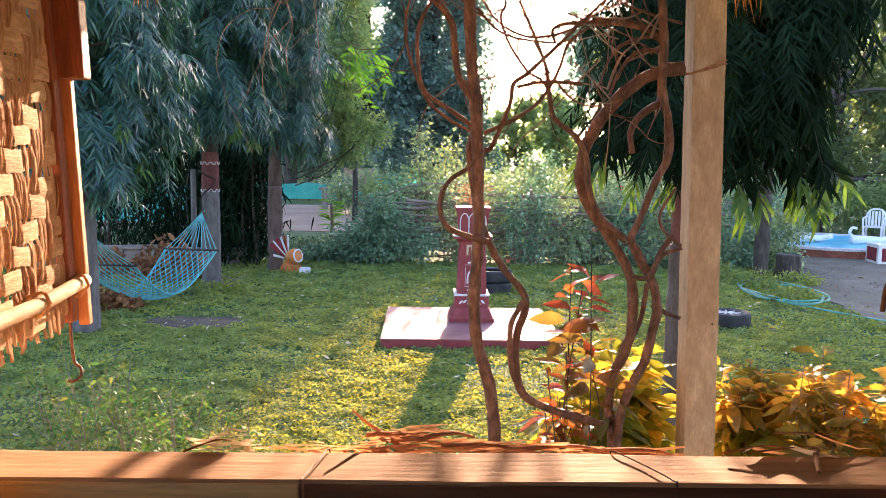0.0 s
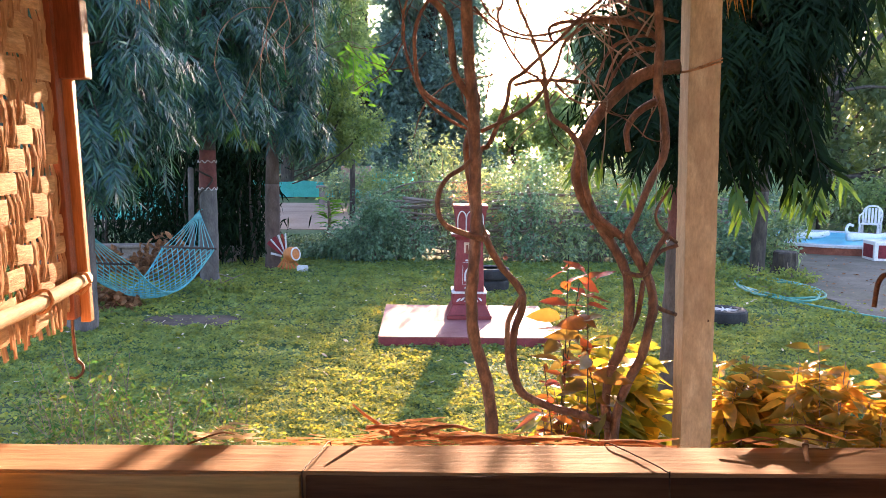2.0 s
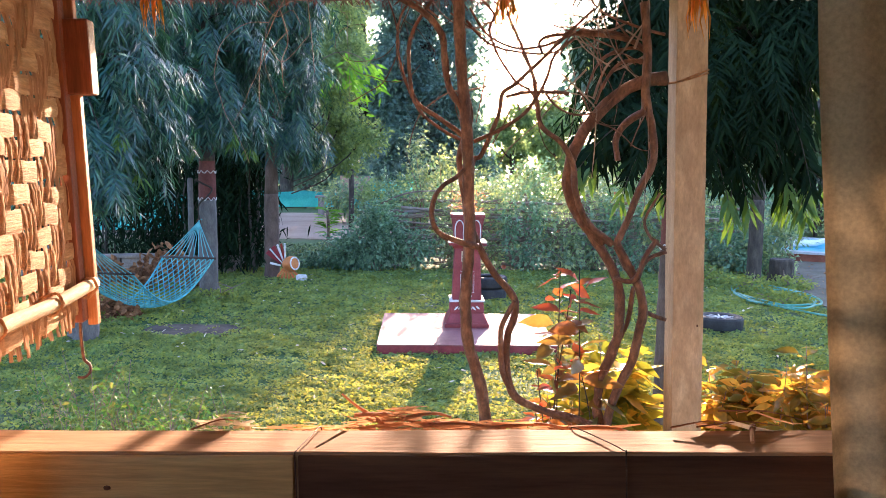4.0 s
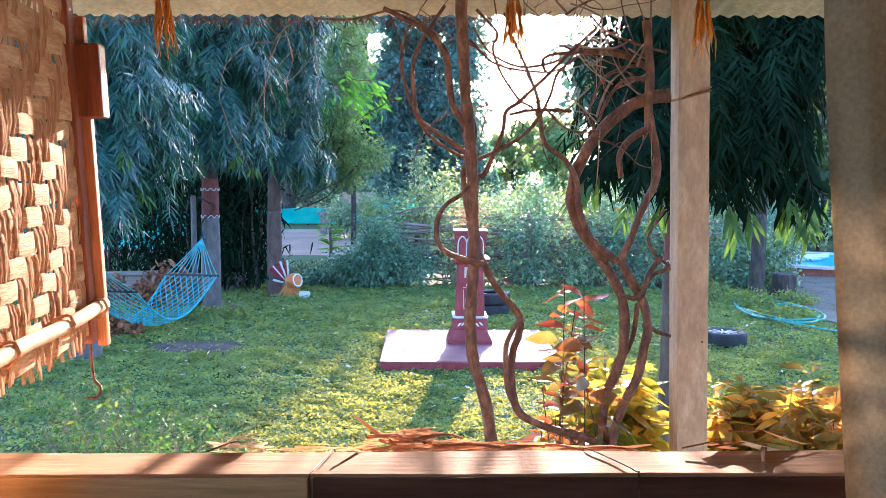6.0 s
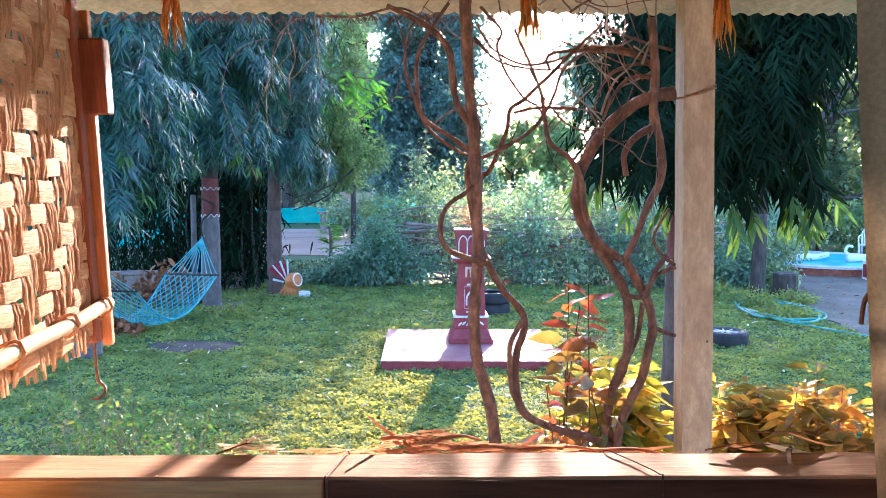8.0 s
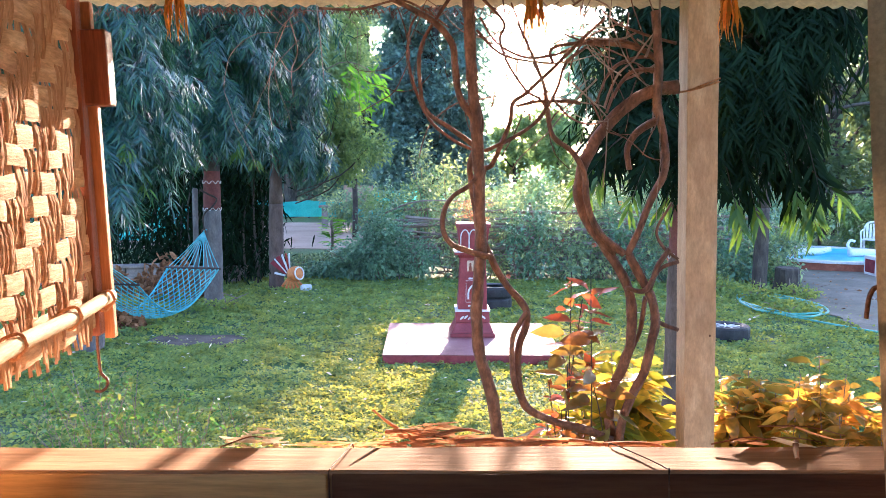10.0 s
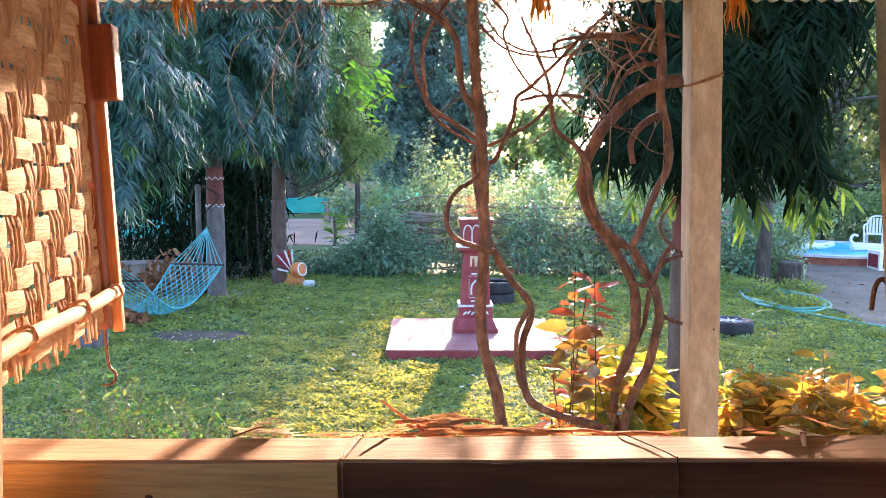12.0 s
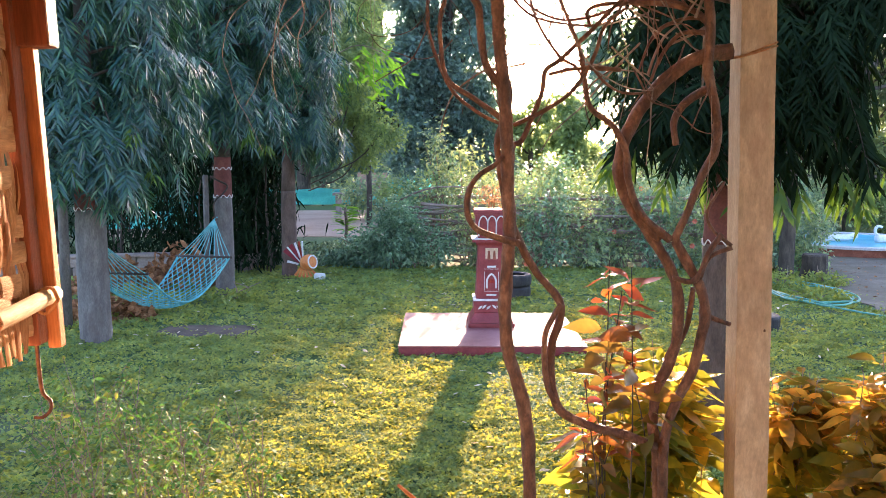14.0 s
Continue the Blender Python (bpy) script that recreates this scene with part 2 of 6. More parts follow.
M = {
    "plaster": surface("mud_plaster", (0.42, 0.27, 0.15), (0.52, 0.35, 0.21), (0.60, 0.43, 0.28), 3, 40, rough=0.9),
    "plinth": surface("plinth_stone", (0.2, 0.19, 0.17), (0.28, 0.26, 0.23), (0.36, 0.33, 0.3), 4, 50, rough=0.9),
    "sill": surface("planed_sill_wood", (0.30, 0.15, 0.07), (0.42, 0.235, 0.12), (0.50, 0.30, 0.165), 3.0, 22, (0.5, 6, 6), rough=0.8, bump=0.12, stain=(0.30, 0.155, 0.08), spec=0.15),
    # Sill face: a lit and a shaded board tone; the dark one also colours knots.
    "sill_lit": surface("lit_orange_board", (0.46, 0.23, 0.075), (0.62, 0.34, 0.12), (0.72, 0.43, 0.18), 3.0, 26, (0.5, 9, 7), rough=0.7, bump=0.2, stain=(0.42, 0.19, 0.06), spec=0.2),
    "sill_shade_knot": surface("shaded_board_and_knot", (0.07, 0.026, 0.014), (0.12, 0.048, 0.024), (0.20, 0.085, 0.04), 3.0, 26, (0.5, 9, 7), rough=0.75, bump=0.25, spec=0.15),
    "red_wood": surface("red_brown_wood", (0.13, 0.035, 0.015), (0.26, 0.075, 0.03), (0.40, 0.14, 0.05), 4, 40, (9, 9, 0.7), rough=0.5, bump=0.3),
    "batten": surface("orange_wood", (0.30, 0.10, 0.03), (0.45, 0.17, 0.05), (0.58, 0.27, 0.1), 4, 40, (9, 9, 0.7), rough=0.55, bump=0.3),
    "bamboo": surface("bamboo_split", (0.40, 0.20, 0.09), (0.58, 0.34, 0.17), (0.70, 0.47, 0.27), 5, 40, (4, 1, 7), rough=0.8, bump=0.4, island=0.25, transl=0.15, spec=0.15),
    "bamboo_v": surface("bamboo_splint", (0.30, 0.13, 0.055), (0.48, 0.25, 0.115), (0.62, 0.38, 0.20), 5, 40, (7, 7, 1), rough=0.8, bump=0.4, island=0.3, transl=0.15, spec=0.15),
    "pole": surface("bamboo_pole", (0.34, 0.22, 0.12), (0.50, 0.36, 0.22), (0.64, 0.50, 0.34), 4, 40, (8, 1, 8), rough=0.8, bump=0.2, spec=0.15),
    "rust": surface("rusty_iron", (0.05, 0.025, 0.015), (0.12, 0.055, 0.03), (0.2, 0.1, 0.05), 30, 120, rough=0.6, bump=0.4, metal=0.5),
    "wire": surface("dark_wire", (0.02, 0.014, 0.01), (0.04, 0.028, 0.02), (0.08, 0.05, 0.03), 30, 120, rough=0.7),
    "cloth": surface("cream_cotton", (0.38, 0.26, 0.13), (0.46, 0.33, 0.18), (0.54, 0.40, 0.23), 3, 220, rough=0.95, bump=0.15, transl=0.2),
    "white_post": surface("worn_cream_paint", (0.36, 0.235, 0.13), (0.47, 0.32, 0.185), (0.57, 0.42, 0.265), 6, 50, (2, 2, 0.7), rough=0.6, bump=0.3, stain=(0.30, 0.18, 0.10)),
    "sheet": surface("cream_roof_sheet", (0.62, 0.55, 0.39), (0.70, 0.62, 0.45), (0.78, 0.70, 0.53), 2, 30, rough=0.6, bump=0.05, transl=0.25),
    "vine": surface("brown_vine_bark", (0.06, 0.026, 0.015), (0.135, 0.058, 0.032), (0.28, 0.14, 0.08), 12, 55, (2, 2, 1.1), rough=0.7, bump=0.8),
    "twig": surface("grey_twig_bark", (0.13, 0.09, 0.07), (0.24, 0.17, 0.13), (0.36, 0.28, 0.22), 12, 70, rough=0.85, bump=0.6),
    "trunk": surface("grey_painted_bark", (0.085, 0.078, 0.075), (0.135, 0.125, 0.12), (0.20, 0.185, 0.175), 5, 40, (2, 2, 0.7), rough=0.85, bump=0.6, stain=(0.09, 0.075, 0.065)),
    "trunk_red": surface("red_oxide_bark", (0.10, 0.03, 0.025), (0.16, 0.05, 0.04), (0.22, 0.08, 0.06), 6, 50, rough=0.85, bump=0.6),
    "trunk_brown": surface("grey_brown_bark", (0.065, 0.042, 0.034), (0.105, 0.07, 0.056), (0.155, 0.11, 0.09), 5, 40, (2, 2, 0.7), rough=0.85, bump=0.6),
    "bark": surface("dark_bark", (0.03, 0.024, 0.02), (0.06, 0.048, 0.038), (0.11, 0.09, 0.07), 6, 40, (2, 2, 0.6), rough=0.9, bump=0.8),
    "white_line": surface("white_lime_line", (0.6, 0.58, 0.55), (0.7, 0.68, 0.66), (0.8, 0.78, 0.76), 20, 90, rough=0.8),
    "oxide": surface("red_oxide_paint", (0.16, 0.022, 0.026), (0.235, 0.038, 0.042), (0.30, 0.065, 0.066), 4, 50, rough=0.55, bump=0.25, stain=(0.18, 0.04, 0.04)),
    "slab": surface("worn_pink_floor", (0.19, 0.062, 0.058), (0.27, 0.11, 0.105), (0.35, 0.185, 0.18), 1.6, 50, rough=0.55, bump=0.12, stain=(0.34, 0.17, 0.165), spec=0.2),
    "rubber": surface("tyre_rubber", (0.012, 0.012, 0.014), (0.022, 0.022, 0.025), (0.04, 0.04, 0.042), 8, 60, rough=0.7, bump=0.4),
    "dust_white": surface("dusty_white_paint", (0.45, 0.45, 0.45), (0.6, 0.6, 0.6), (0.72, 0.72, 0.72), 10, 60, rough=0.6),
    "plastic": surface("white_plastic", (0.68, 0.68, 0.68), (0.76, 0.76, 0.76), (0.82, 0.82, 0.82), 4, 60, rough=0.4, bump=0.05),
    "hose": surface("teal_hose", (0.05, 0.22, 0.16), (0.085, 0.32, 0.235), (0.17, 0.45, 0.34), 9, 60, rough=0.4, bump=0.05),
    "rope": surface("turquoise_rope", (0.07, 0.30, 0.32), (0.12, 0.42, 0.43), (0.22, 0.55, 0.55), 10, 120, rough=0.8, bump=0.3),
    "dark_wood": surface("dark_wood_bar", (0.03, 0.02, 0.015), (0.05, 0.033, 0.025), (0.08, 0.055, 0.04), 6, 50, rough=0.6),
    "net": surface("green_shade_net", (0.05, 0.42, 0.38), (0.09, 0.55, 0.50), (0.14, 0.66, 0.60), 0.8, 30, rough=0.8, bump=0.0, transl=0.5),
    "dirt": surface("pale_dirt", (0.30, 0.19, 0.13), (0.40, 0.27, 0.19), (0.50, 0.36, 0.27), 0.5, 14, rough=0.95, bump=0.5),
    "path": surface("grey_packed_path", (0.105, 0.088, 0.062), (0.155, 0.13, 0.095), (0.215, 0.18, 0.13), 1.6, 14, rough=0.95, bump=1.0, stain=(0.11, 0.10, 0.05)),
    "pool": surface("pool_blue_paint", (0.05, 0.36, 0.52), (0.10, 0.50, 0.66), (0.2, 0.62, 0.74), 1.5, 20, rough=0.3, bump=0.0),
    "coping": surface("white_coping", (0.42, 0.42, 0.42), (0.55, 0.55, 0.55), (0.65, 0.65, 0.65), 3, 40, rough=0.6),
    "brick": surface("brick_red", (0.20, 0.06, 0.04), (0.30, 0.10, 0.06), (0.38, 0.15, 0.1), 6, 50, rough=0.9),
    "dry": surface("dry_leaf_litter", (0.18, 0.08, 0.035), (0.33, 0.16, 0.075), (0.48, 0.28, 0.15), 10, 60, rough=0.8, island=0.4, transl=0.4, spec=0.15),
    "straw": surface("pale_straw", (0.62, 0.50, 0.34), (0.74, 0.63, 0.46), (0.84, 0.74, 0.58), 10, 60, rough=0.8, island=0.25, transl=0.45, spec=0.15),
    "coir": surface("orange_palm_fibre", (0.33, 0.15, 0.07), (0.52, 0.27, 0.13), (0.68, 0.41, 0.22), 14, 80, rough=0.8, island=0.4, transl=0.5, spec=0.15),
    "gold": surface("gold_tinsel", (0.62, 0.20, 0.015), (0.82, 0.36, 0.03), (0.95, 0.55, 0.08), 20, 90, rough=0.3, bump=0.3, metal=0.0, island=0.4, transl=0.45),
    "dark_bead": surface("red_wool", (0.12, 0.012, 0.012), (0.28, 0.03, 0.02), (0.42, 0.08, 0.03), 40, 120, rough=0.9),
    "green_bead": surface("green_wool", (0.01, 0.05, 0.02), (0.02, 0.10, 0.03), (0.04, 0.16, 0.05), 40, 120, rough=0.9),
    "orange_clay": surface("orange_painted_clay", (0.45, 0.12, 0.03), (0.58, 0.2, 0.05), (0.66, 0.3, 0.1), 10, 60, rough=0.5),
    "maroon": surface("maroon_cloth", (0.12, 0.01, 0.02), (0.2, 0.02, 0.03), (0.28, 0.04, 0.05), 10, 60, rough=0.8),
    "stone": surface("grey_brown_stone", (0.16, 0.13, 0.11), (0.25, 0.2, 0.17), (0.34, 0.29, 0.25), 3, 40, rough=0.9, bump=0.6, island=0.2),
    # Teal in these tones stands in for sky reflected on the leaves.
    "ashoka": leafy("ashoka_leaves", [(0.016, 0.058, 0.060), (0.024, 0.080, 0.076), (0.036, 0.108, 0.082), (0.065, 0.155, 0.078)], (2.0, 2.2, 0.5), 0.2, 0.36),
    # Darker, matt copy of the ashoka leaves; crown shade is in its colour.
    "ashoka_shaded": leafy("shaded_weeping_leaves", [(0.007, 0.016, 0.009), (0.010, 0.021, 0.011), (0.014, 0.030, 0.014)], (1.9, 2.2, 0.5), 0.05, 0.9),
    "fresh": leafy("fresh_leaves", [(0.10, 0.24, 0.03), (0.16, 0.34, 0.04), (0.24, 0.42, 0.05)], (1.6, 1.6, 0.7), 0.55, 0.4),
    "weed": leafy("weed_leaves", [(0.05, 0.13, 0.045), (0.075, 0.17, 0.052), (0.11, 0.20, 0.055), (0.20, 0.20, 0.06)], (1.4, 1.4, 0.6), 0.3, 0.65),
    "young": leafy("young_leaves", [(0.04, 0.10, 0.017), (0.062, 0.135, 0.022), (0.09, 0.17, 0.028)], (1.6, 1.4, 0.5), 0.24, 0.45),
    # Hedge and dark bush: haze and glare are mixed into the leaf tones.
    "hedge": leafy("hedge_leaves", [(0.127, 0.204, 0.140), (0.212, 0.300, 0.192), (0.297, 0.384, 0.215), (0.425, 0.492, 0.233)], (1.4, 1.35, 0.7), 0.36, 0.38),
    "bush_dark": leafy("dark_bush_leaves", [(0.096, 0.188, 0.134), (0.155, 0.269, 0.182), (0.251, 0.388, 0.242)], (1.4, 1.5, 0.8), 0.28, 0.38),
    # Blue-grey lift in these tones stands in for distance haze.
    "far_hazed": leafy("hazed_tree_leaves", [(0.085, 0.15, 0.15), (0.12, 0.195, 0.18), (0.165, 0.25, 0.205)], (1.4, 1.5, 1.0), 0.35, 0.5),
    # Paled to imitate haze; also brightens the light tree that stands in shade.
    "light_hazed": leafy("hazed_light_leaves", [(0.14, 0.21, 0.10), (0.20, 0.28, 0.125), (0.28, 0.36, 0.15)], (1.5, 1.45, 0.9), 0.5, 0.5),
    "cover": leafy("ground_cover_leaves", [(0.112, 0.228, 0.108), (0.14, 0.265, 0.118), (0.17, 0.302, 0.124), (0.212, 0.34, 0.13)], (3.1, 1.48, 0.24), 0.44, 0.75),
    "croton_red": leafy("red_shrub_leaves", [(0.17, 0.08, 0.03), (0.36, 0.06, 0.035), (0.46, 0.11, 0.045), (0.28, 0.13, 0.035), (0.22, 0.10, 0.03)], (1.5, 1.1, 0.7), 0.5, 0.35, 9.0),
    "croton_bronze": leafy("bronze_shrub_leaves", [(0.11, 0.11, 0.035), (0.18, 0.15, 0.045), (0.28, 0.15, 0.055), (0.13, 0.15, 0.04)], (1.6, 1.2, 0.6), 0.55, 0.35, 9.0),
    "croton_yellow": leafy("yellow_shrub_leaves", [(0.13, 0.17, 0.025), (0.52, 0.42, 0.035), (0.64, 0.46, 0.045), (0.16, 0.21, 0.03), (0.36, 0.34, 0.05)], (1.5, 1.25, 0.6), 0.66, 0.35, 7.0),
    "croton_orange": leafy("orange_shrub_leaves", [(0.17, 0.17, 0.03), (0.60, 0.38, 0.06), (0.70, 0.40, 0.08), (0.30, 0.22, 0.04), (0.62, 0.40, 0.07)], (1.5, 1.25, 0.6), 0.68, 0.35, 7.0),
    "right_tree": leafy("grey_green_leaves", [(0.085, 0.13, 0.08), (0.12, 0.17, 0.10), (0.16, 0.22, 0.12)], (1.6, 1.6, 0.8), 0.42, 0.4),
    "flower": surface("pink_petals", (0.55, 0.12, 0.08), (0.65, 0.2, 0.12), (0.75, 0.3, 0.2), 10, 60, rough=0.6, transl=0.4),
}


def ground_material():
    """Lawn soil with bare earth showing through, dusty further off."""
    m, nt, bsdf, out = nodes_of("lawn_soil")
    tc = nt.nodes.new("ShaderNodeTexCoord")
    big = add(nt, "ShaderNodeTexNoise", Scale=0.5, Detail=6.0, Roughness=0.6)
    small = add(nt, "ShaderNodeTexNoise", Scale=26.0, Detail=5.0, Roughness=0.7)
    for n in (big, small):
        nt.links.new(tc.outputs["Object"], n.inputs[0])
    grass = ramp(nt, small.outputs[0], [(0.3, (0.03, 0.06, 0.018)), (0.5, (0.06, 0.12, 0.03)), (0.7, (0.10, 0.17, 0.04))])
    earth = ramp(nt, small.outputs[0], [(0.3, (0.12, 0.085, 0.06)), (0.7, (0.22, 0.16, 0.115))])
    f = ramp(nt, big.outputs[0], [(0.5, (0, 0, 0)), (0.7, (0.7, 0.7, 0.7))])
    nt.links.new(mix(nt, f, grass, earth), bsdf.inputs["Base Color"])
    bsdf.inputs["Roughness"].default_value = 0.95
    b = add(nt, "ShaderNodeBump", Strength=0.6, Distance=0.02)
    nt.links.new(small.outputs[0], b.inputs["Height"])
    nt.links.new(b.outputs[0], bsdf.inputs["Normal"])
    return m


M["ground"] = ground_material()
M["earth"] = surface("bare_damp_earth", (0.05, 0.038, 0.03), (0.085, 0.065, 0.05), (0.13, 0.10, 0.08), 4, 40, rough=0.95, bump=0.6)


# ---- mesh tools ----
def raw(name, verts, faces):
    me = bpy.data.meshes.new(name)
    me.from_pydata([tuple(v) for v in verts], [], [tuple(f) for f in faces])
    return me


def quads(name, verts, faces):
    """A mesh from arrays of points and of four-cornered faces."""
    me = bpy.data.meshes.new(name)
    verts, faces = np.asarray(verts, np.float32), np.asarray(faces, np.int32)
    me.vertices.add(len(verts))
    me.vertices.foreach_set("co", verts.ravel())
    me.loops.add(faces.size)
    me.loops.foreach_set("vertex_index", faces.ravel())
    me.polygons.add(len(faces))
    me.polygons.foreach_set("loop_start", np.arange(0, faces.size, 4, dtype=np.int32))
    me.update(calc_edges=True)
    return me


def thing(name, loc, label, category, group="", turn=0.0):
    ob = new(name)
    ob.empty_display_size = 0.1
    ob.matrix_basis = pose(*loc, 0, 0, turn)
    return tagged(ob, label, category, group)


def part(name, me, material, parent=None, label="", smooth=False):
    """Links a mesh or a bmesh as one object under a thing or a part."""
    if isinstance(me, bmesh.types.BMesh):
        bm, me = me, bpy.data.meshes.new(name)
        bm.to_mesh(me)
        bm.free()
    me.materials.clear()
    me.materials.append(M[material] if isinstance(material, str) else material)
    if smooth:
        me.polygons.foreach_set("use_smooth", [True] * len(me.polygons))
    ob = new(name, me)
    ob.parent = parent
    if label:
        ob["label"] = label
    return ob


def block(sx, sy, sz, at=(0, 0, 0), bevel=0.0, turn=None, taper=1.0):
    """A box that stands on at, with bevelled edges and a top drawn in by taper."""
    bm = bmesh.new()
    bmesh.ops.create_cube(bm, size=1)
    for v in bm.verts:
        k = taper if v.co.z > 0 else 1.0
        v.co = Vector((v.co.x * sx * k, v.co.y * sy * k, (v.co.z + 0.5) * sz))
    if bevel:
        bmesh.ops.bevel(bm, geom=bm.edges[:], offset=bevel, segments=2, affect="EDGES", profile=0.6)
    if turn is not None:
        bmesh.ops.transform(bm, matrix=turn, verts=bm.verts)
    bmesh.ops.translate(bm, vec=at, verts=bm.verts)
    return bm


def joined(*bms):
    out = bmesh.new()
    for b in bms:
        me = bpy.data.meshes.new("tmp")
        b.to_mesh(me)
        b.free()
        out.from_mesh(me)
        bpy.data.meshes.remove(me)
    return out


def lathe(profile, sides=24, at=(0, 0, 0), squash=1.0):
    """A turned form from pairs of radius and height."""
    verts, faces = [], []
    for r, z in profile:
        for i in range(sides):
            a = 2 * math.pi * i / sides
            verts.append((at[0] + r * math.cos(a), at[1] + r * math.sin(a) * squash, at[2] + z))
    for j in range(len(profile) - 1):
        for i in range(sides):
            k = (i + 1) % sides
            faces.append((j * sides + i, j * sides + k, (j + 1) * sides + k, (j + 1) * sides + i))
    faces.append(tuple(range(sides))[::-1])
    faces.append(tuple((len(profile) - 1) * sides + i for i in range(sides)))
    return raw("turned", verts, faces)


def smooth_line(points, steps=6):
    """Catmull-Rom through the points."""
    p = [Vector(q) for q in points]
    p = [p[0] * 2 - p[1]] + p + [p[-1] * 2 - p[-2]]
    out = []
    for i in range(1, len(p) - 2):
        a, b, c, d = p[i - 1:i + 3]
        for k in range(steps):
            t = k / steps
            out.append(0.5 * ((2 * b) + (c - a) * t + (2 * a - 5 * b + 4 * c - d) * t * t + (3 * b - a - 3 * c + d) * t ** 3))
    out.append(p[-2])
    return out


def tube(points, r0, r1=None, sides=8, steps=6, knobs=0.0, flat=1.0):
    """A round stem along a smooth line; knobs roughens its girth."""
    line = smooth_line(points, steps) if steps > 1 else [Vector(q) for q in points]
    r1 = r0 if r1 is None else r1
    n, verts, faces = len(line), [], []
    side = None
    for i, p in enumerate(line):
        d = (line[min(i + 1, n - 1)] - line[max(i - 1, 0)]).normalized()
        ref = side if side is not None else Vector((0.31, 0.9, 0.2))
        side = (ref - d * ref.dot(d)).normalized()
        up = d.cross(side)
        for k in range(sides):
            a = 2 * math.pi * k / sides
            r = r0 + (r1 - r0) * i / (n - 1)
            if knobs:
                r *= 1 + knobs * noise.noise(p * 14 + Vector((math.cos(a), math.sin(a), 0)) * 1.2)
            verts.append(p + side * math.cos(a) * r + up * math.sin(a) * r * flat)
    for i in range(n - 1):
        for k in range(sides):
            m = (k + 1) % sides
            faces.append((i * sides + k, i * sides + m, (i + 1) * sides + m, (i + 1) * sides + k))
    faces.append(tuple(range(sides))[::-1])
    faces.append(tuple((n - 1) * sides + k for k in range(sides)))
    return raw("stem", verts, faces)


def weld(name, meshes):
    """Several meshes joined into one."""
    verts, faces = [], []
    for me in meshes:
        base = len(verts)
        verts += [v.co.copy() for v in me.vertices]
        faces += [tuple(base + i for i in p.vertices) for p in me.polygons]
        bpy.data.meshes.remove(me)
    return raw(name, verts, faces)


def unit(a):
    return a / np.maximum(np.linalg.norm(a, axis=-1, keepdims=True), 1e-9)


BLADE = ((0.0, 0.12), (0.3, 1.0), (0.68, 0.8), (1.0, 0.03))
OVAL = ((0.0, 0.10), (0.22, 0.8), (0.5, 1.0), (0.78, 0.7), (1.0, 0.04))
LANCE = ((0.0, 0.08), (0.16, 0.55), (0.4, 1.0), (0.72, 0.62), (1.0, 0.02))
LEAF = ((0.0, 0.06), (0.07, 0.3), (0.2, 0.78), (0.4, 1.0), (0.6, 0.86), (0.8, 0.45), (0.93, 0.14), (1.0, 0.01))
DIAMOND = ((0.0, 0.25), (0.5, 1.0), (1.0, 0.12))


def blades(name, at, along, facing, length, width, rows=BLADE, droop=0.25, wave=0.0, fold=0.0):
    """Many leaves as one mesh: each grows from at, along its way, bends down by droop and may fold along its midrib."""
    at, along, facing = (np.asarray(a, float) for a in (at, along, facing))
    n = len(at)
    length, width = np.broadcast_to(length, n)[:, None], np.broadcast_to(width, n)[:, None]
    along = unit(along)
    side = unit(np.cross(along, facing))
    over = np.cross(side, along)
    down = np.array([0, 0, -1.0])
    cols, m = [], 3 if fold else 2
    for s, w in rows:
        mid = at + along * length * s + down * length * droop * s * s + over * length * wave * math.sin(s * 7)
        arm = side * width * 0.5 * w
        lift = over * width * fold * w
        cols += [mid - arm + lift, mid, mid + arm + lift] if fold else [mid - arm, mid + arm]
    verts = np.stack(cols, 1).reshape(-1, 3)
    k = len(rows)
    base = np.arange(n)[:, None, None] * (m * k)
    f = np.array([[m * j + q, m * j + q + 1, m * j + q + m + 1, m * j + q + m] for j in range(k - 1) for q in range(m - 1)])[None]
    return quads(name, verts, (base + f).reshape(-1, 4))


def leaflets(name, at, along, facing, length, width, droop=0.2):
    """Many small leaves as one mesh, each a single pointed oval face."""
    at, along, facing = (np.asarray(a, float) for a in (at, along, facing))
    n = len(at)
    length, width = np.broadcast_to(length, n)[:, None], np.broadcast_to(width, n)[:, None]
    along = unit(along)
    side = unit(np.cross(along, facing)) * width * 0.5
    mid = at + along * length * 0.45
    tip = at + along * length - np.array([0, 0, 1.0]) * length * droop
    verts = np.stack([at, mid + side, tip, mid - side], 1).reshape(-1, 3)
    return quads(name, verts, np.arange(4 * n).reshape(-1, 4))


def rnd(seed):
    return np.random.default_rng(seed)


def sphere_dirs(g, n):
    return unit(g.normal(size=(n, 3)))


def clumps(g, n, centres, radii, shell=0.5):
    """n places in and near the skins of several ellipsoids."""
    c, r = np.asarray(centres, float), np.asarray(radii, float)
    vol = np.prod(r, 1) ** 0.8
    pick = g.choice(len(c), n, p=vol / vol.sum())
    d = sphere_dirs(g, n)
    rad = (shell + (1 - shell) * g.random(n)) * (1 + 0.18 * np.sin(d[:, 0] * 7 + pick) * np.cos(d[:, 2] * 6 + pick * 2))
    return c[pick] + d * r[pick] * rad[:, None], d


# ---- ground and buildings ----
def setting(name, me, material, label, category="", smooth=False):
    ob = part(name, me, material, None, "", smooth)
    return tagged(ob, label, category, "", "structure")


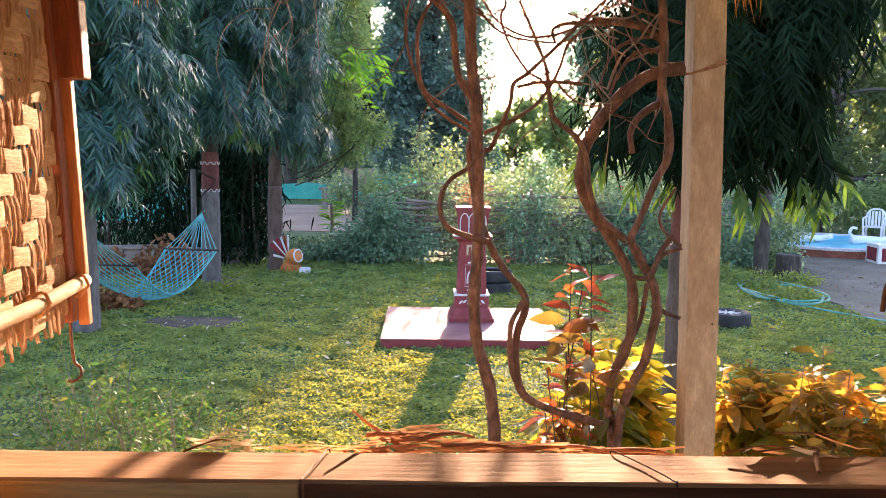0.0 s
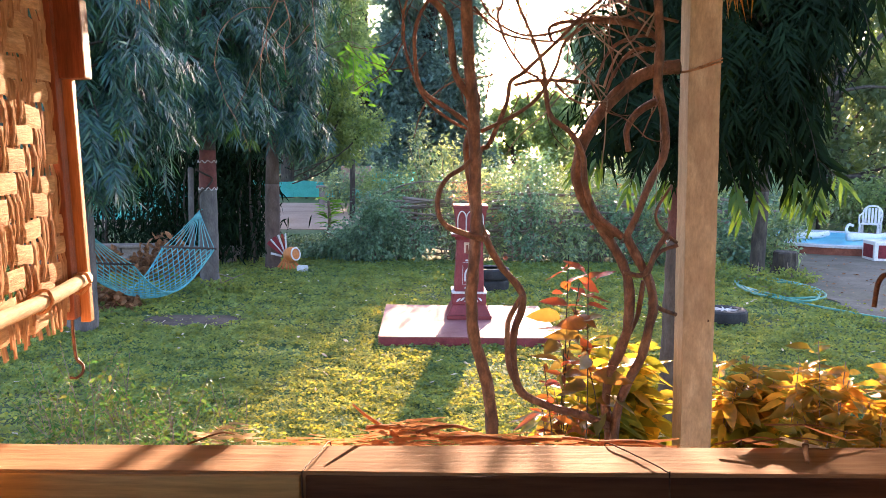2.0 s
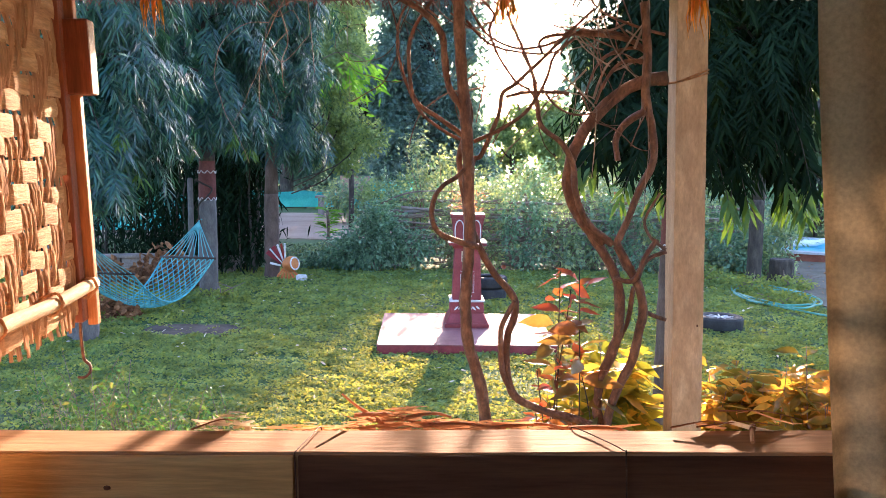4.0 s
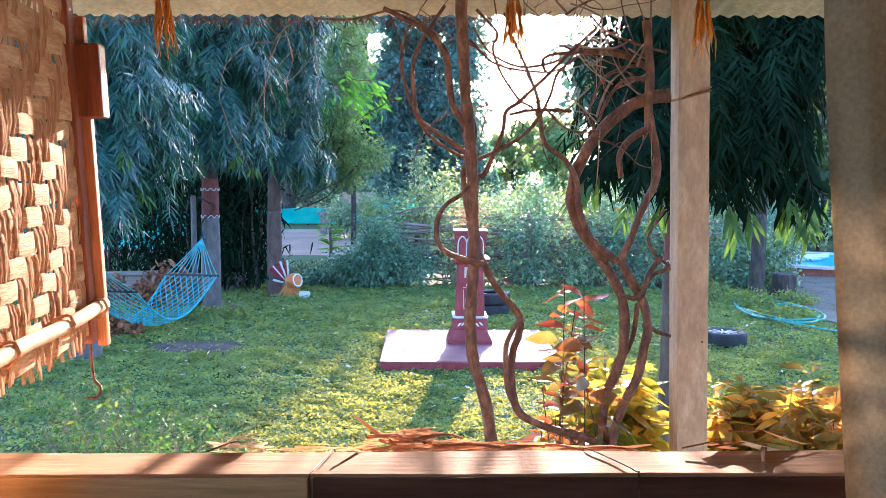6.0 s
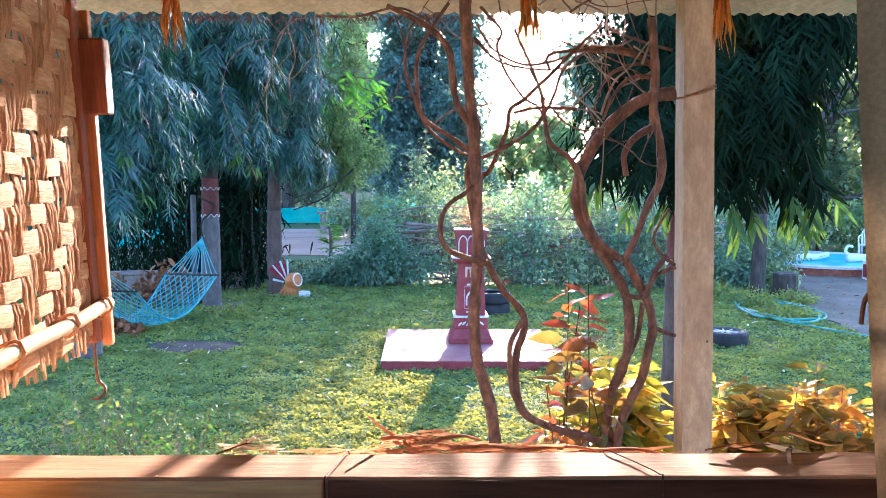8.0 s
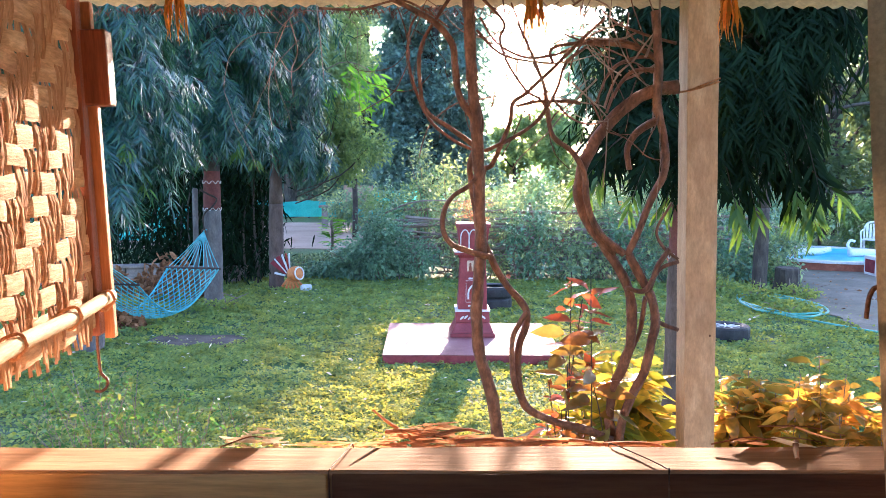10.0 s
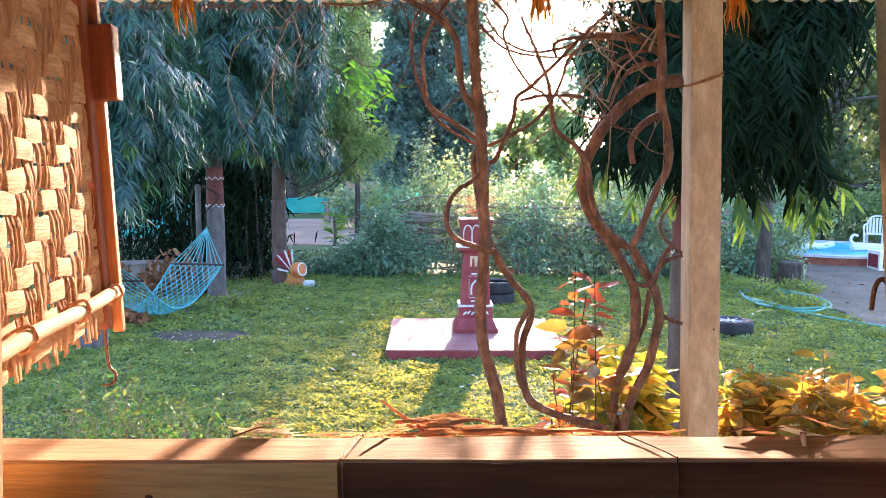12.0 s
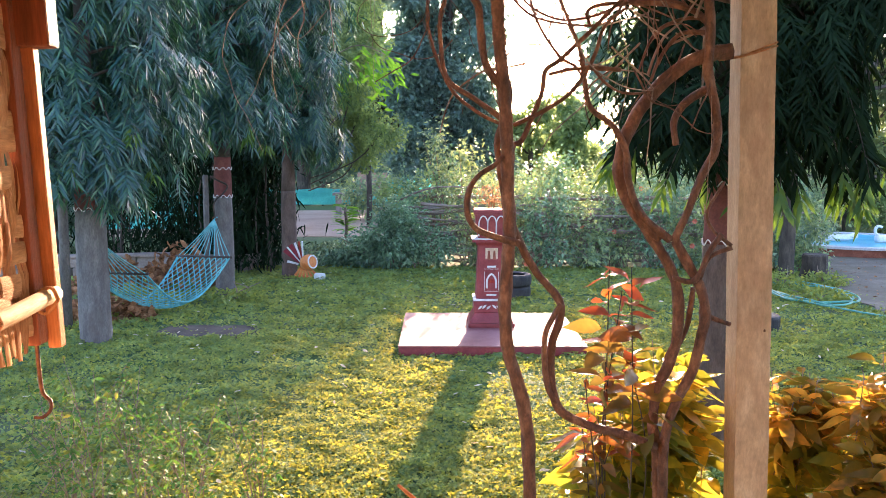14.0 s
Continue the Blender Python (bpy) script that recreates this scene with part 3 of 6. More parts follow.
def ground_sheet():
    xs = np.concatenate([np.array([-1500, -600, -250, -110, -60, -35, -20]), np.linspace(-12, 14, 66), np.array([20, 35, 60, 110, 250, 600, 1500])])
    ys = np.concatenate([np.array([-1500, -600, -200, -60, -20, -6]), np.linspace(0, 30, 70), np.array([36, 45, 60, 90, 150, 300, 700, 1500])])
    verts, faces = [], []
    for y in ys:
        for x in xs:
            near = abs(x) < 15 and -1 < y < 31
            z = 0.014 * noise.noise(Vector((x * 0.9, y * 0.9, 0))) - 0.012 if near else -0.02
            verts.append((x, y, z))
    w = len(xs)
    for j in range(len(ys) - 1):
        for i in range(w - 1):
            faces.append((j * w + i, j * w + i + 1, (j + 1) * w + i + 1, (j + 1) * w + i))
    return raw("ground", verts, faces)


setting("ground", ground_sheet(), "ground", "lawn and earth of a shady garden", "ground", True)


def patch_sheet(name, corners, z, material, label, rough_edge=0.15, steps=8):
    """A flat sheet with an uneven outline."""
    line = [p for p in smooth_line([(*c, z) for c in corners] + [(*corners[0], z)], steps)][:-1]
    line = [p + Vector((noise.noise(p * 2.1), noise.noise(p * 2.1 + Vector((9, 0, 0))), 0)) * rough_edge for p in line]
    bm = bmesh.new()
    top = [bm.verts.new(p) for p in line]
    low = [bm.verts.new(p - Vector((0, 0, 0.05))) for p in line]
    bm.faces.new(top)
    for i in range(len(top)):
        j = (i + 1) % len(top)
        bm.faces.new((top[i], low[i], low[j], top[j]))
    bmesh.ops.recalc_face_normals(bm, faces=bm.faces)
    return setting(name, bm, material, label, name)


patch_sheet("road", [(-14, 22.5), (-6, 22.8), (-2.0, 23.2), (1, 25), (2, 31), (-3, 34), (-9, 33.5), (-20, 33)], 0.008, "dirt", "pale pinkish dirt track beyond the hedge")
patch_sheet("pavement", [(5.5, 9.2), (5.75, 11.0), (5.8, 12.6), (6.2, 14.6), (6.9, 17.2), (6.7, 19.5), (7.4, 23.5), (12, 24.6), (20, 24), (20, 6), (9, 4)], 0.008, "path", "grey packed earth path beside the lawn", 0.25)
patch_sheet("bare_patch", [(-3.9, 10.3), (-3.4, 10.05), (-2.75, 10.25), (-2.6, 10.65), (-3.2, 10.85), (-3.85, 10.75)], 0.006, "earth", "dark bare earth patch in the lawn", 0.12)

# the hut: a plastered wall with a window opening, closed behind the camera
X0, X1, Z0, Z1, YF, YB = -0.62, 0.90, 1.84, 2.95, 0.68, 0.84


def wall_piece(name, a, b, material="plaster", label="mud-plastered hut wall"):
    size = [b[i] - a[i] for i in range(3)]
    mid = ((a[0] + b[0]) / 2, (a[1] + b[1]) / 2, a[2])
    return setting(name, block(*size, mid, 0.006), material, label, "wall")


front = new("wall_front")
tagged(front, "mud-plastered hut wall round the window opening", "wall", "", "structure")
for nm, a, b in (("wall_below", (-2.2, YF, 0.9), (2.2, YB, 1.82)), ("outer_ledge", (-2.2, 0.752, 1.82), (2.2, YB, 1.868)), ("wall_above", (-2.2, YF, Z1), (2.2, YB, 3.6)),
                 ("jamb", (-2.2, YF, Z0), (X0, YB, Z1)), ("jamb", (X1, YF, Z0), (2.2, YB, Z1))):
    part(nm, block(b[0] - a[0], b[1] - a[1], b[2] - a[2], ((a[0] + b[0]) / 2, (a[1] + b[1]) / 2, a[2])), "plaster", front)
wall_piece("wall_back", (-2.2, -3.2, 0.9), (2.2, -3.04, 3.6))
# Unseen doorway, added and widened to light the sill from the left.
side = new("wall_left")
tagged(side, "mud-plastered hut wall with an opening added to let light in", "wall", "", "structure")
for nm, a, b in (("wall_part", (-2.36, -3.2, 0.9), (-2.2, -1.9, 3.6)), ("wall_part", (-2.36, 0.56, 0.9), (-2.2, YB, 3.6)), ("lintel", (-2.36, -1.9, 3.25), (-2.2, 0.56, 3.6))):
    part(nm, block(b[0] - a[0], b[1] - a[1], b[2] - a[2], ((a[0] + b[0]) / 2, (a[1] + b[1]) / 2, a[2])), "plaster", side)
wall_piece("wall_right", (2.2, -3.2, 0.9), (2.36, YB, 3.6))
setting("ceiling", block(4.72, 4.1, 0.08, (0, -1.18, 3.6)), "red_wood", "dark wooden hut ceiling", "ceiling")
setting("floor", block(4.72, 4.04, 0.9, (0, -1.18, 0.0)), "plinth", "stone plinth floor of the hut", "floor")


def roof_sheet():
    """Corrugated sheet that slopes down from the hut to the eave."""
    verts, faces, n = [], [], 360
    rows = ((0.86, 3.62), (2.4, 3.30), (3.96, 2.985))
    for lay in (0.0, 0.004):
        for y, z in rows:
            for i in range(n + 1):
                x = -4.2 + 8.4 * i / n
                wob = 0.006 * noise.noise(Vector((x * 1.7, y, 0)))
                verts.append((x, y + 0.01 * noise.noise(Vector((x * 3, 5, 0))), z + lay + wob + 0.009 * math.sin(2 * math.pi * x / 0.076)))
    w = n + 1
    for lay in (0, 1):
        for j in range(2):
            for i in range(n):
                a = lay * 3 * w + j * w + i
                f = (a, a + 1, a + w + 1, a + w)
                faces.append(f if lay else f[::-1])
    for i in range(n):
        a, b = 2 * w + i, 5 * w + i
        faces.append((a, a + 1, b + 1, b))
    return raw("roof_sheet", verts, faces)


setting("veranda_roof", roof_sheet(), "sheet", "cream corrugated veranda roof sheet", "roof", True)
eave = thing("eave_beam", (0, 3.62, 3.065), "slim white-painted beam that carries the eave", "beam")
part("beam", block(8.2, 0.07, 0.08, (0, 0, -0.02), 0.006), "white_post", eave)


# ---- the window: sill, shutters, curtains ----
sill = thing("window_sill", (0.1, 0.711, 1.8165), "planed brown wooden sill beam with worn edges", "sill")
sill_bm = block(3.0, 0.078, 0.089, (0, 0, 0), 0.004)
bmesh.ops.subdivide_edges(sill_bm, edges=[e for e in sill_bm.edges if abs(e.verts[0].co.x - e.verts[1].co.x) > 1], cuts=40)
for v in sill_bm.verts:
    v.co.z += 0.0025 * noise.noise(Vector((v.co.x * 5, v.co.y * 9, 3)))
    v.co.y += 0.003 * noise.noise(Vector((v.co.x * 4, v.co.z * 9, 8)))
sill.matrix_basis = pose(0.1, 0.711, 1.8205, 0, -0.75, 0)
part("beam", sill_bm, "sill", sill)
# Facing split at the tie so its colours carry the light's fall-off.
for nm, x0, x1, tone, words in (("facing_board", -1.5, -0.2035, "sill_lit", "orange-brown facing board lightened in colour for the lit end"), ("facing_board", -0.1985, 1.5, "sill_shade_knot", "brown facing board darkened in colour for shade")):
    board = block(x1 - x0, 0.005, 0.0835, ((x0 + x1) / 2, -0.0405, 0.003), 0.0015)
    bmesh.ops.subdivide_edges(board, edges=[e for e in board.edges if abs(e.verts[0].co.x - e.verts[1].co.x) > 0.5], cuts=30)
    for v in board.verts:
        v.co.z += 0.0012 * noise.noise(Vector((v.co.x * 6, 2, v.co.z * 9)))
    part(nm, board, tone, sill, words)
for x, z, r in ((-0.30, 0.022, 0.006), (-0.47, 0.035, 0.004), (-0.40, 0.052, 0.003)):
    part("knot", lathe([(r, -0.0012), (r * 0.8, 0.0006), (0.0004, 0.0008)], 12), "sill_shade_knot", sill, "dark knot in the wood", True).matrix_basis = pose(x, -0.0432, z, 90, 0, 0) @ Matrix.Diagonal((1.5, 1, 1, 1))


def tie(name, pts, r=0.0008, material="rust"):
    return part(name, tube(pts, r, sides=6, steps=4), material, sill, "dark twisted tie wire")


tie("tie_wire", [(-0.186, 0.042, 0.085), (-0.188, 0.036, 0.0925), (-0.193, 0.0, 0.0925), (-0.200, -0.040, 0.0925), (-0.201, -0.0455, 0.085), (-0.200, -0.0455, 0.04), (-0.203, -0.0455, 0.0)])
tie("tie_wire", [(0.098, 0.042, 0.085), (0.100, 0.036, 0.0925), (0.122, 0.0, 0.0925), (0.141, -0.040, 0.0925), (0.143, -0.0455, 0.085), (0.145, -0.0455, 0.0)])


def shutter(name, loc, mirror, label):
    """A woven bamboo leaf that stands open outwards; its far edge has a wooden stile, a latch block and a hook."""
    ob = thing(name, loc, label, "shutter", "window shutters", -6 if mirror else 6)
    ob.matrix_basis = pose(*loc, 0, 0 if mirror else -2.6, -6 if mirror else 6)
    W, H = 0.61, 0.96
    s = -1 if mirror else 1
    nh, nv = 26, 15
    ph, pv = H / nh, W / nv
    g = rnd(7)

    def over(iz, jb):
        """Which strand lies on top: a twill whose diagonal turns at mid height."""
        d = iz - jb if iz < 15 else 30 - iz - jb
        return math.tanh(3.0 * math.sin(2 * math.pi * (d - 0.5) / 4))

    for i in range(nh):
        z = 0.036 + ph * (i + 0.5)
        verts, faces = [], []
        hw = ph * (0.43 + 0.12 * g.random())
        tilt, off = g.normal() * 0.016, g.normal() * 0.003
        k = nv * 4
        wear = g.random(k + 1)
        for j in range(k + 1):
            y = W * j / k
            x = s * 0.0042 * over(i, j / 4 - 0.5)
            zc = z + off + tilt * (y / W - 0.5) + 0.003 * math.sin(y * 27 + i * 1.7)
            h = hw * (0.9 + 0.13 * wear[j])
            for dx, dz in ((-0.0008, -h), (0.0006, -h * 0.4), (0.0005, h * 0.35), (-0.0009, h)):
                verts.append((x + s * dx, y, zc + dz))
        for j in range(k):
            for q in range(3):
                a = j * 4 + q
                faces.append((a, a + 1, a + 5, a + 4))
        part("weft_strip", raw("strip", verts, faces), "bamboo", ob)
    for i in range(nv):
        for half in (-0.36, -0.02, 0.33):
            y = pv * (i + 0.5) + pv * half + g.normal() * 0.002
            verts, faces = [], []
            hw = pv * (0.13 + 0.09 * g.random())
            k = nh * 2
            lean, ph0, foot = g.normal() * 0.02, g.random() * 6, 0.024 * g.random()
            for j in range(k + 1):
                z = 0.036 + (H + 0.01) * j / k - foot * (j == 0)
                x = s * (-0.0044 * over(j / 2 - 0.5, i) + 0.0022 * half)
                yc = y + lean * (z / H - 0.5) + 0.0042 * math.sin(z * 13 + ph0) + 0.0015 * math.sin(z * 41 + ph0 * 3)
                for dx, dy in ((-0.0014, -hw), (0.0018, 0), (-0.0014, hw)):
                    verts.append((x + s * dx, yc + dy, z))
            for j in range(k):
                for q in range(2):
                    a = j * 3 + q
                    faces.append((a, a + 1, a + 4, a + 3))
            part("warp_splint", raw("splint", verts, faces), "bamboo_v", ob, "", True)
    part("stile", block(0.022, 0.034, 1.03, (s * 0.0, 0.60, 0.022), 0.003), "red_wood", ob, "dark red-brown wooden stile")
    part("batten", block(0.019, 0.022, 0.635, (s * 0.017, 0.630, 0.01), 0.003), "batten", ob, "orange-brown edge batten")
    part("latch_block", block(0.055, 0.045, 0.14, (s * 0.028, 0.625, 0.452), 0.005), "red_wood", ob, "dark red wooden latch block")
    for z, y1, r, fwd in ((0.088, 0.625, 0.0125, 0.0), (0.046, 0.60, 0.008, -0.042)):
        part("bamboo_pole", tube([(s * (0.026 + fwd), -0.02, z - 0.004), (s * (0.028 + fwd), 0.2, z + 0.003), (s * (0.026 + fwd), 0.42, z), (s * (0.022 + fwd), y1, z + 0.004)], r * 0.95, r, 12, 5, 0.05), "pole", ob, "pale bamboo pole", True)
    for y in (0.17, 0.4, 0.585):
        part("binding", tube([(s * 0.042, y, 0.088), (s * 0.03, y + 0.004, 0.106), (s * -0.004, y + 0.006, 0.09), (s * 0.02, y + 0.003, 0.068), (s * 0.042, y, 0.088)], 0.0028, sides=6, steps=4), "bamboo_v", ob)
    hk = part("hook", tube([(s * -0.005, 0.595, 0.058), (s * 0.001, 0.598, 0.046), (s * -0.001, 0.6, 0.006), (s * 0.0, 0.6, -0.044), (s * 0.004, 0.6, -0.057),
                            (s * 0.012, 0.598, -0.065), (s * 0.014, 0.59, -0.076), (s * 0.005, 0.582, -0.084), (s * -0.006, 0.578, -0.082)], 0.0032, 0.0026, 8, 5), "rust", ob, "rusty iron hook", True)
    if mirror:
        part("stay_hook", tube([(-0.02, 0.62, 0.06), (-0.045, 0.62, 0.105), (-0.062, 0.62, 0.122), (-0.074, 0.62, 0.105), (-0.078, 0.62, 0.062)], 0.0055, 0.0045, 8, 4), "rust", ob, "rusty bent iron stay", True)
    part("eye", tube([(s * -0.005 + 0.009 * math.cos(a), 0.595, 0.062 + 0.009 * math.sin(a)) for a in np.linspace(0, 6.2, 9)], 0.0025, sides=6, steps=2), "rust", hk)
    return ob


shutter("window_shutter", (-0.592, 0.815, 1.875), False, "open woven bamboo shutter with red-brown wooden stile")
shutter("window_shutter", (0.82, 0.815, 1.875), True, "open woven bamboo shutter by the curtain")


def curtain(loc, width, height, edge, label):
    """A hanging cotton curtain in soft folds; its free edge swings in by edge."""
    ob = thing("curtain", loc, label, "curtain", "window curtains")
    nx, nz = 60, 40
    verts, faces = [], []
    for j in range(nz + 1):
        t = j / nz
        for i in range(nx + 1):
            s = i / nx
            wav = 0.022 * math.sin(s * 16 + 0.8 * math.sin(t * 3)) * (0.5 + 0.5 * t) + 0.008 * math.sin(s * 37 + t * 5)
            lean = edge * (1 - s) * (t - 0.35)
            verts.append((s * width * (1 if edge > 0 else -1) - lean + 0.008 * noise.noise(Vector((s * 3, t * 4, 1))), wav, t * height + 0.004 * math.sin(s * 20) * (1 - t)))
    for j in range(nz):
        for i in range(nx):
            a = j * (nx + 1) + i
            faces.append((a, a + 1, a + nx + 2, a + nx + 1))
    part("cloth", raw("cloth", verts, faces), "cloth", ob, "", True)
    hem = [(verts[i][0], verts[i][1] - 0.002, verts[i][2] + 0.006) for i in range(0, nx + 1, 2)]
    part("hem", tube(hem, 0.005, sides=6, steps=2, flat=1.6), "cloth", ob, "", True)
    return ob


curtain((0.402, 0.60, 1.80), 0.42, 1.32, 0.10, "cream cotton curtain hanging beside the window")
curtain((-0.412, 0.60, 1.80), 0.42, 1.32, -0.02, "cream cotton curtain drawn back from the window")
rod = thing("curtain_rod", (0.0, 0.60, 3.13), "thin dark iron rod that carries the curtains", "rod")
part("rod", tube([(-0.95, 0, 0), (0, 0, 0.002), (0.98, 0, 0)], 0.007, steps=3), "rust", rod)
for x in (-0.93, 0.96):
    part("bracket", block(0.02, 0.09, 0.03, (x, 0.04, -0.015), 0.003), "rust", rod)


def tassel(loc, label):
    ob = thing("tassel", loc, label, "tassel", "hanging tassels")
    part("cord", tube([(0, 0, 0.16), (0.002, 0, 0.3), (0, 0, 0.56)], 0.0015, sides=6, steps=3), "wire", ob)
    part("cap", lathe([(0.002, 0.17), (0.012, 0.165), (0.016, 0.14), (0.014, 0.115), (0.009, 0.105)], 14), "dark_bead", ob, "dark red woollen cap", True)
    part("bead", lathe([(0.008, 0.108), (0.015, 0.10), (0.016, 0.088), (0.009, 0.08)], 14), "green_bead", ob, "green woollen bead", True)
    g = rnd(int(abs(loc[0]) * 100))
    n = 28
    a = g.random(n) * 6.28
    at = np.stack([0.007 * np.cos(a), 0.007 * np.sin(a), np.full(n, 0.084)], 1)
    d = np.stack([0.10 * np.cos(a) + 0.05, 0.10 * np.sin(a), -np.ones(n)], 1)
    part("fringe", blades("fringe", at, d, sphere_dirs(g, n), 0.055 + 0.035 * g.random(n), 0.004, BLADE, 0.05, 0.05), "gold", ob, "gold tinsel fringe")
    return ob


tassel((0.126, 1.0, 2.385), "gold tinsel tassel with dark woollen cap")
tassel((-0.36, 1.0, 2.39), "gold tinsel tassel with green woollen bead")
tassel((0.388, 1.0, 2.385), "gold tinsel tassel by the post")
toran = thing("toran_string", (0, 1.0, 2.95), "dark string on which the tassels hang", "string")
part("string", tube([(-0.7, -0.15, 0.02), (-0.36, 0, 0), (0.126, 0, -0.005), (0.388, 0, 0), (0.95, -0.15, 0.02)], 0.002, sides=6), "wire", toran)


# ---- dry litter on the outer edge of the sill ----
def ribbon(line, w, twist):
    """A thin flat strip along a line, tapering to its end."""
    verts, n = [], len(line)
    for i, p in enumerate(line):
        a = twist + 0.5 * i / n
        half = np.array([0, math.cos(a) * 0.5, abs(math.sin(a)) + 0.3]) * w * 0.5 * (1 - 0.7 * (i / (n - 1)) ** 2)
        verts += [p - half, p + half]
    return raw("ribbon", verts, [(2 * i, 2 * i + 1, 2 * i + 3, 2 * i + 2) for i in range(n - 1)])


def strand_heap(name, loc, half, n, length, material, label, seed, top, loose=0.1):
    """Dry bark and leaf strands lying along the outer ledge, heaped towards the middle, a few of them standing off."""
    ob = thing(name, loc, label, "litter")
    g = rnd(seed)
    for k in range(n):
        x = (g.random() * 2 - 1) * half
        pile = 0.018 + (top - 0.018) * (0.45 + 0.55 * math.exp(-(x / (half * 0.6)) ** 2))
        L = length * (0.5 + g.random())
        w = 0.0017 + 0.0034 * g.random() ** 2
        z = pile * (0.25 + 0.75 * math.sqrt(g.random()))
        if g.random() < loose:
            way = np.array([g.choice([-1, 1]) * (0.6 + g.random()), g.normal() * 0.2, 0.25 + 0.4 * g.random()])
            L *= 0.55
        else:
            way = np.array([g.choice([-1, 1]), g.normal() * 0.12, g.normal() * 0.07])
        p, v, line = np.array([x, g.normal() * 0.009, z]), unit(way), []
        for _ in range(5):
            line.append(p)
            v = unit(v * np.array([1, 1, 0.92]) + g.normal(size=3) * np.array([0.03, 0.10, 0.06]))
            p = p + v * L * 0.25
            p[1] = min(max(p[1], -0.034), 0.03)
            p[2] = max(p[2], 0.004)
        part("strand", ribbon(line, w, g.random() * 3), material, ob)
    return ob


strand_heap("palm_fibre", (0.0, 0.80, 1.868), 0.05, 80, 0.036, "coir", "orange dry palm fibre heaped on the ledge", 3, 0.050, 0.06)
strand_heap("palm_fibre", (0.10, 0.80, 1.868), 0.075, 70, 0.045, "coir", "orange-brown palm fibre strands along the ledge", 5, 0.036, 0.02)
strand_heap("palm_fibre", (0.22, 0.80, 1.868), 0.08, 45, 0.045, "dry", "brown dry palm fibre along the ledge", 9, 0.031, 0.02)
strand_heap("palm_fibre", (-0.10, 0.80, 1.868), 0.05, 22, 0.035, "coir", "thin orange palm fibre on the ledge", 4, 0.03, 0.03)
strand_heap("straw", (-0.205, 0.80, 1.868), 0.035, 45, 0.02, "straw", "pale straw tuft on the ledge", 6, 0.042, 0.35)
stalk = thing("dry_stalk", (-0.035, 0.80, 1.868), "orange-brown dry stalk standing out of the fibre", "stalk")
part("stalk", tube([(0.03, 0.0, 0.012), (0.005, 0.002, 0.036), (-0.018, 0.0, 0.052), (-0.036, 0.002, 0.066)], 0.0032, 0.0012, 7, 4, 0.3), "coir", stalk, "", True)
for x, z, L, tilt in ((-0.02, 0.046, 0.07, 4), (0.03, 0.047, 0.06, -6), (0.07, 0.036, 0.09, 2), (0.15, 0.036, 0.1, -2), (0.24, 0.034, 0.08, 3)):
    bark_strip = thing("bark_strip", (x, 0.797, 1.868 + z - 0.006), "curled reddish strip of dry bark on the fibre", "bark", "bark strips")
    part("strip", tube([(-L / 2, 0.002, -0.002), (-L / 6, -0.003, 0.003), (L / 5, 0.002, 0.002), (L / 2, -0.002, -0.003)], 0.0042, 0.0026, 7, 5, 0.35, 0.5), "coir", bark_strip, "", True).matrix_basis = pose(0, 0, 0, 0, tilt, 0)


def dry_leaf(loc, L, w, turn, label, material="straw"):
    ob = thing("dry_leaf", loc, label, "leaf", "dry leaves on the sill", turn)
    at, d = np.array([[0, 0, 0.003]]), np.array([[1.0, 0, 0.12]])
    part("blade", blades("blade", at, d, np.array([[0.1, 0.5, 1.0]]), L, w, OVAL, 0.18, 0.06), material, ob)
    part("midrib", tube([(-0.02, 0, 0.004), (L * 0.4, 0, 0.008 + L * 0.02), (L * 0.9, 0, 0.004)], 0.0011, 0.0006, 5, 3), "dry", ob)
    return ob


dry_leaf((0.355, 0.742, 1.9148), 0.085, 0.022, 4, "curled pale dry leaf on the sill")
dry_leaf((0.325, 0.742, 1.9144), 0.06, 0.018, 12, "curled pale dry leaf by the post", "dry")
dry_leaf((0.395, 0.79, 1.9168), 0.08, 0.012, -20, "thin orange dry leaf leaning at the post", "coir")
dry_leaf((-0.215, 0.742, 1.9073), 0.035, 0.02, 40, "small pale dry leaf on the sill")
twigs = thing("twig", (0.385, 0.735, 1.9132), "short brown dry twig lying on the sill", "twig")
part("twig", tube([(0.016, 0.012, 0.006), (0.006, -0.012, 0.006), (-0.004, -0.042, 0.005)], 0.0034, 0.002, 6, 3, 0.3), "dry", twigs)


# ---- the veranda post and the vines tied to it ----
post = thing("veranda_post", (1.09, 3.685, 0), "square white-painted wooden veranda post, paint worn", "post")
post_bm = block(0.138, 0.15, 3.06, (0, 0, 0), 0.004)
bmesh.ops.subdivide_edges(post_bm, edges=[e for e in post_bm.edges if abs(e.verts[0].co.z - e.verts[1].co.z) > 1], cuts=50)
for v in post_bm.verts:
    v.co.x += 0.0025 * noise.noise(Vector((v.co.x * 30, v.co.y * 20, v.co.z * 5))) + 0.072 - 0.0235 * v.co.z
part("shaft", post_bm, "white_post", post)
part("knot", block(0.008, 0.004, 0.01, (0.08, -0.076, 1.47), 0.002), "rust", post)
for z, lean in ((2.575, 0.028), (2.583, 0.034)):
    part("twine", tube([(-0.12, 0.0, z - 0.02), (-0.06, -0.077, z - lean + 0.012), (0.0, -0.081, z), (0.08, -0.078, z + lean - 0.002), (0.086, 0.02, z + lean)], 0.004, sides=6, steps=4), "coir", post, "brown twine")

vine_left = thing("vine", (0, 0, 0), "bare brown twining vine with a tall straight stem", "vine", "vines")
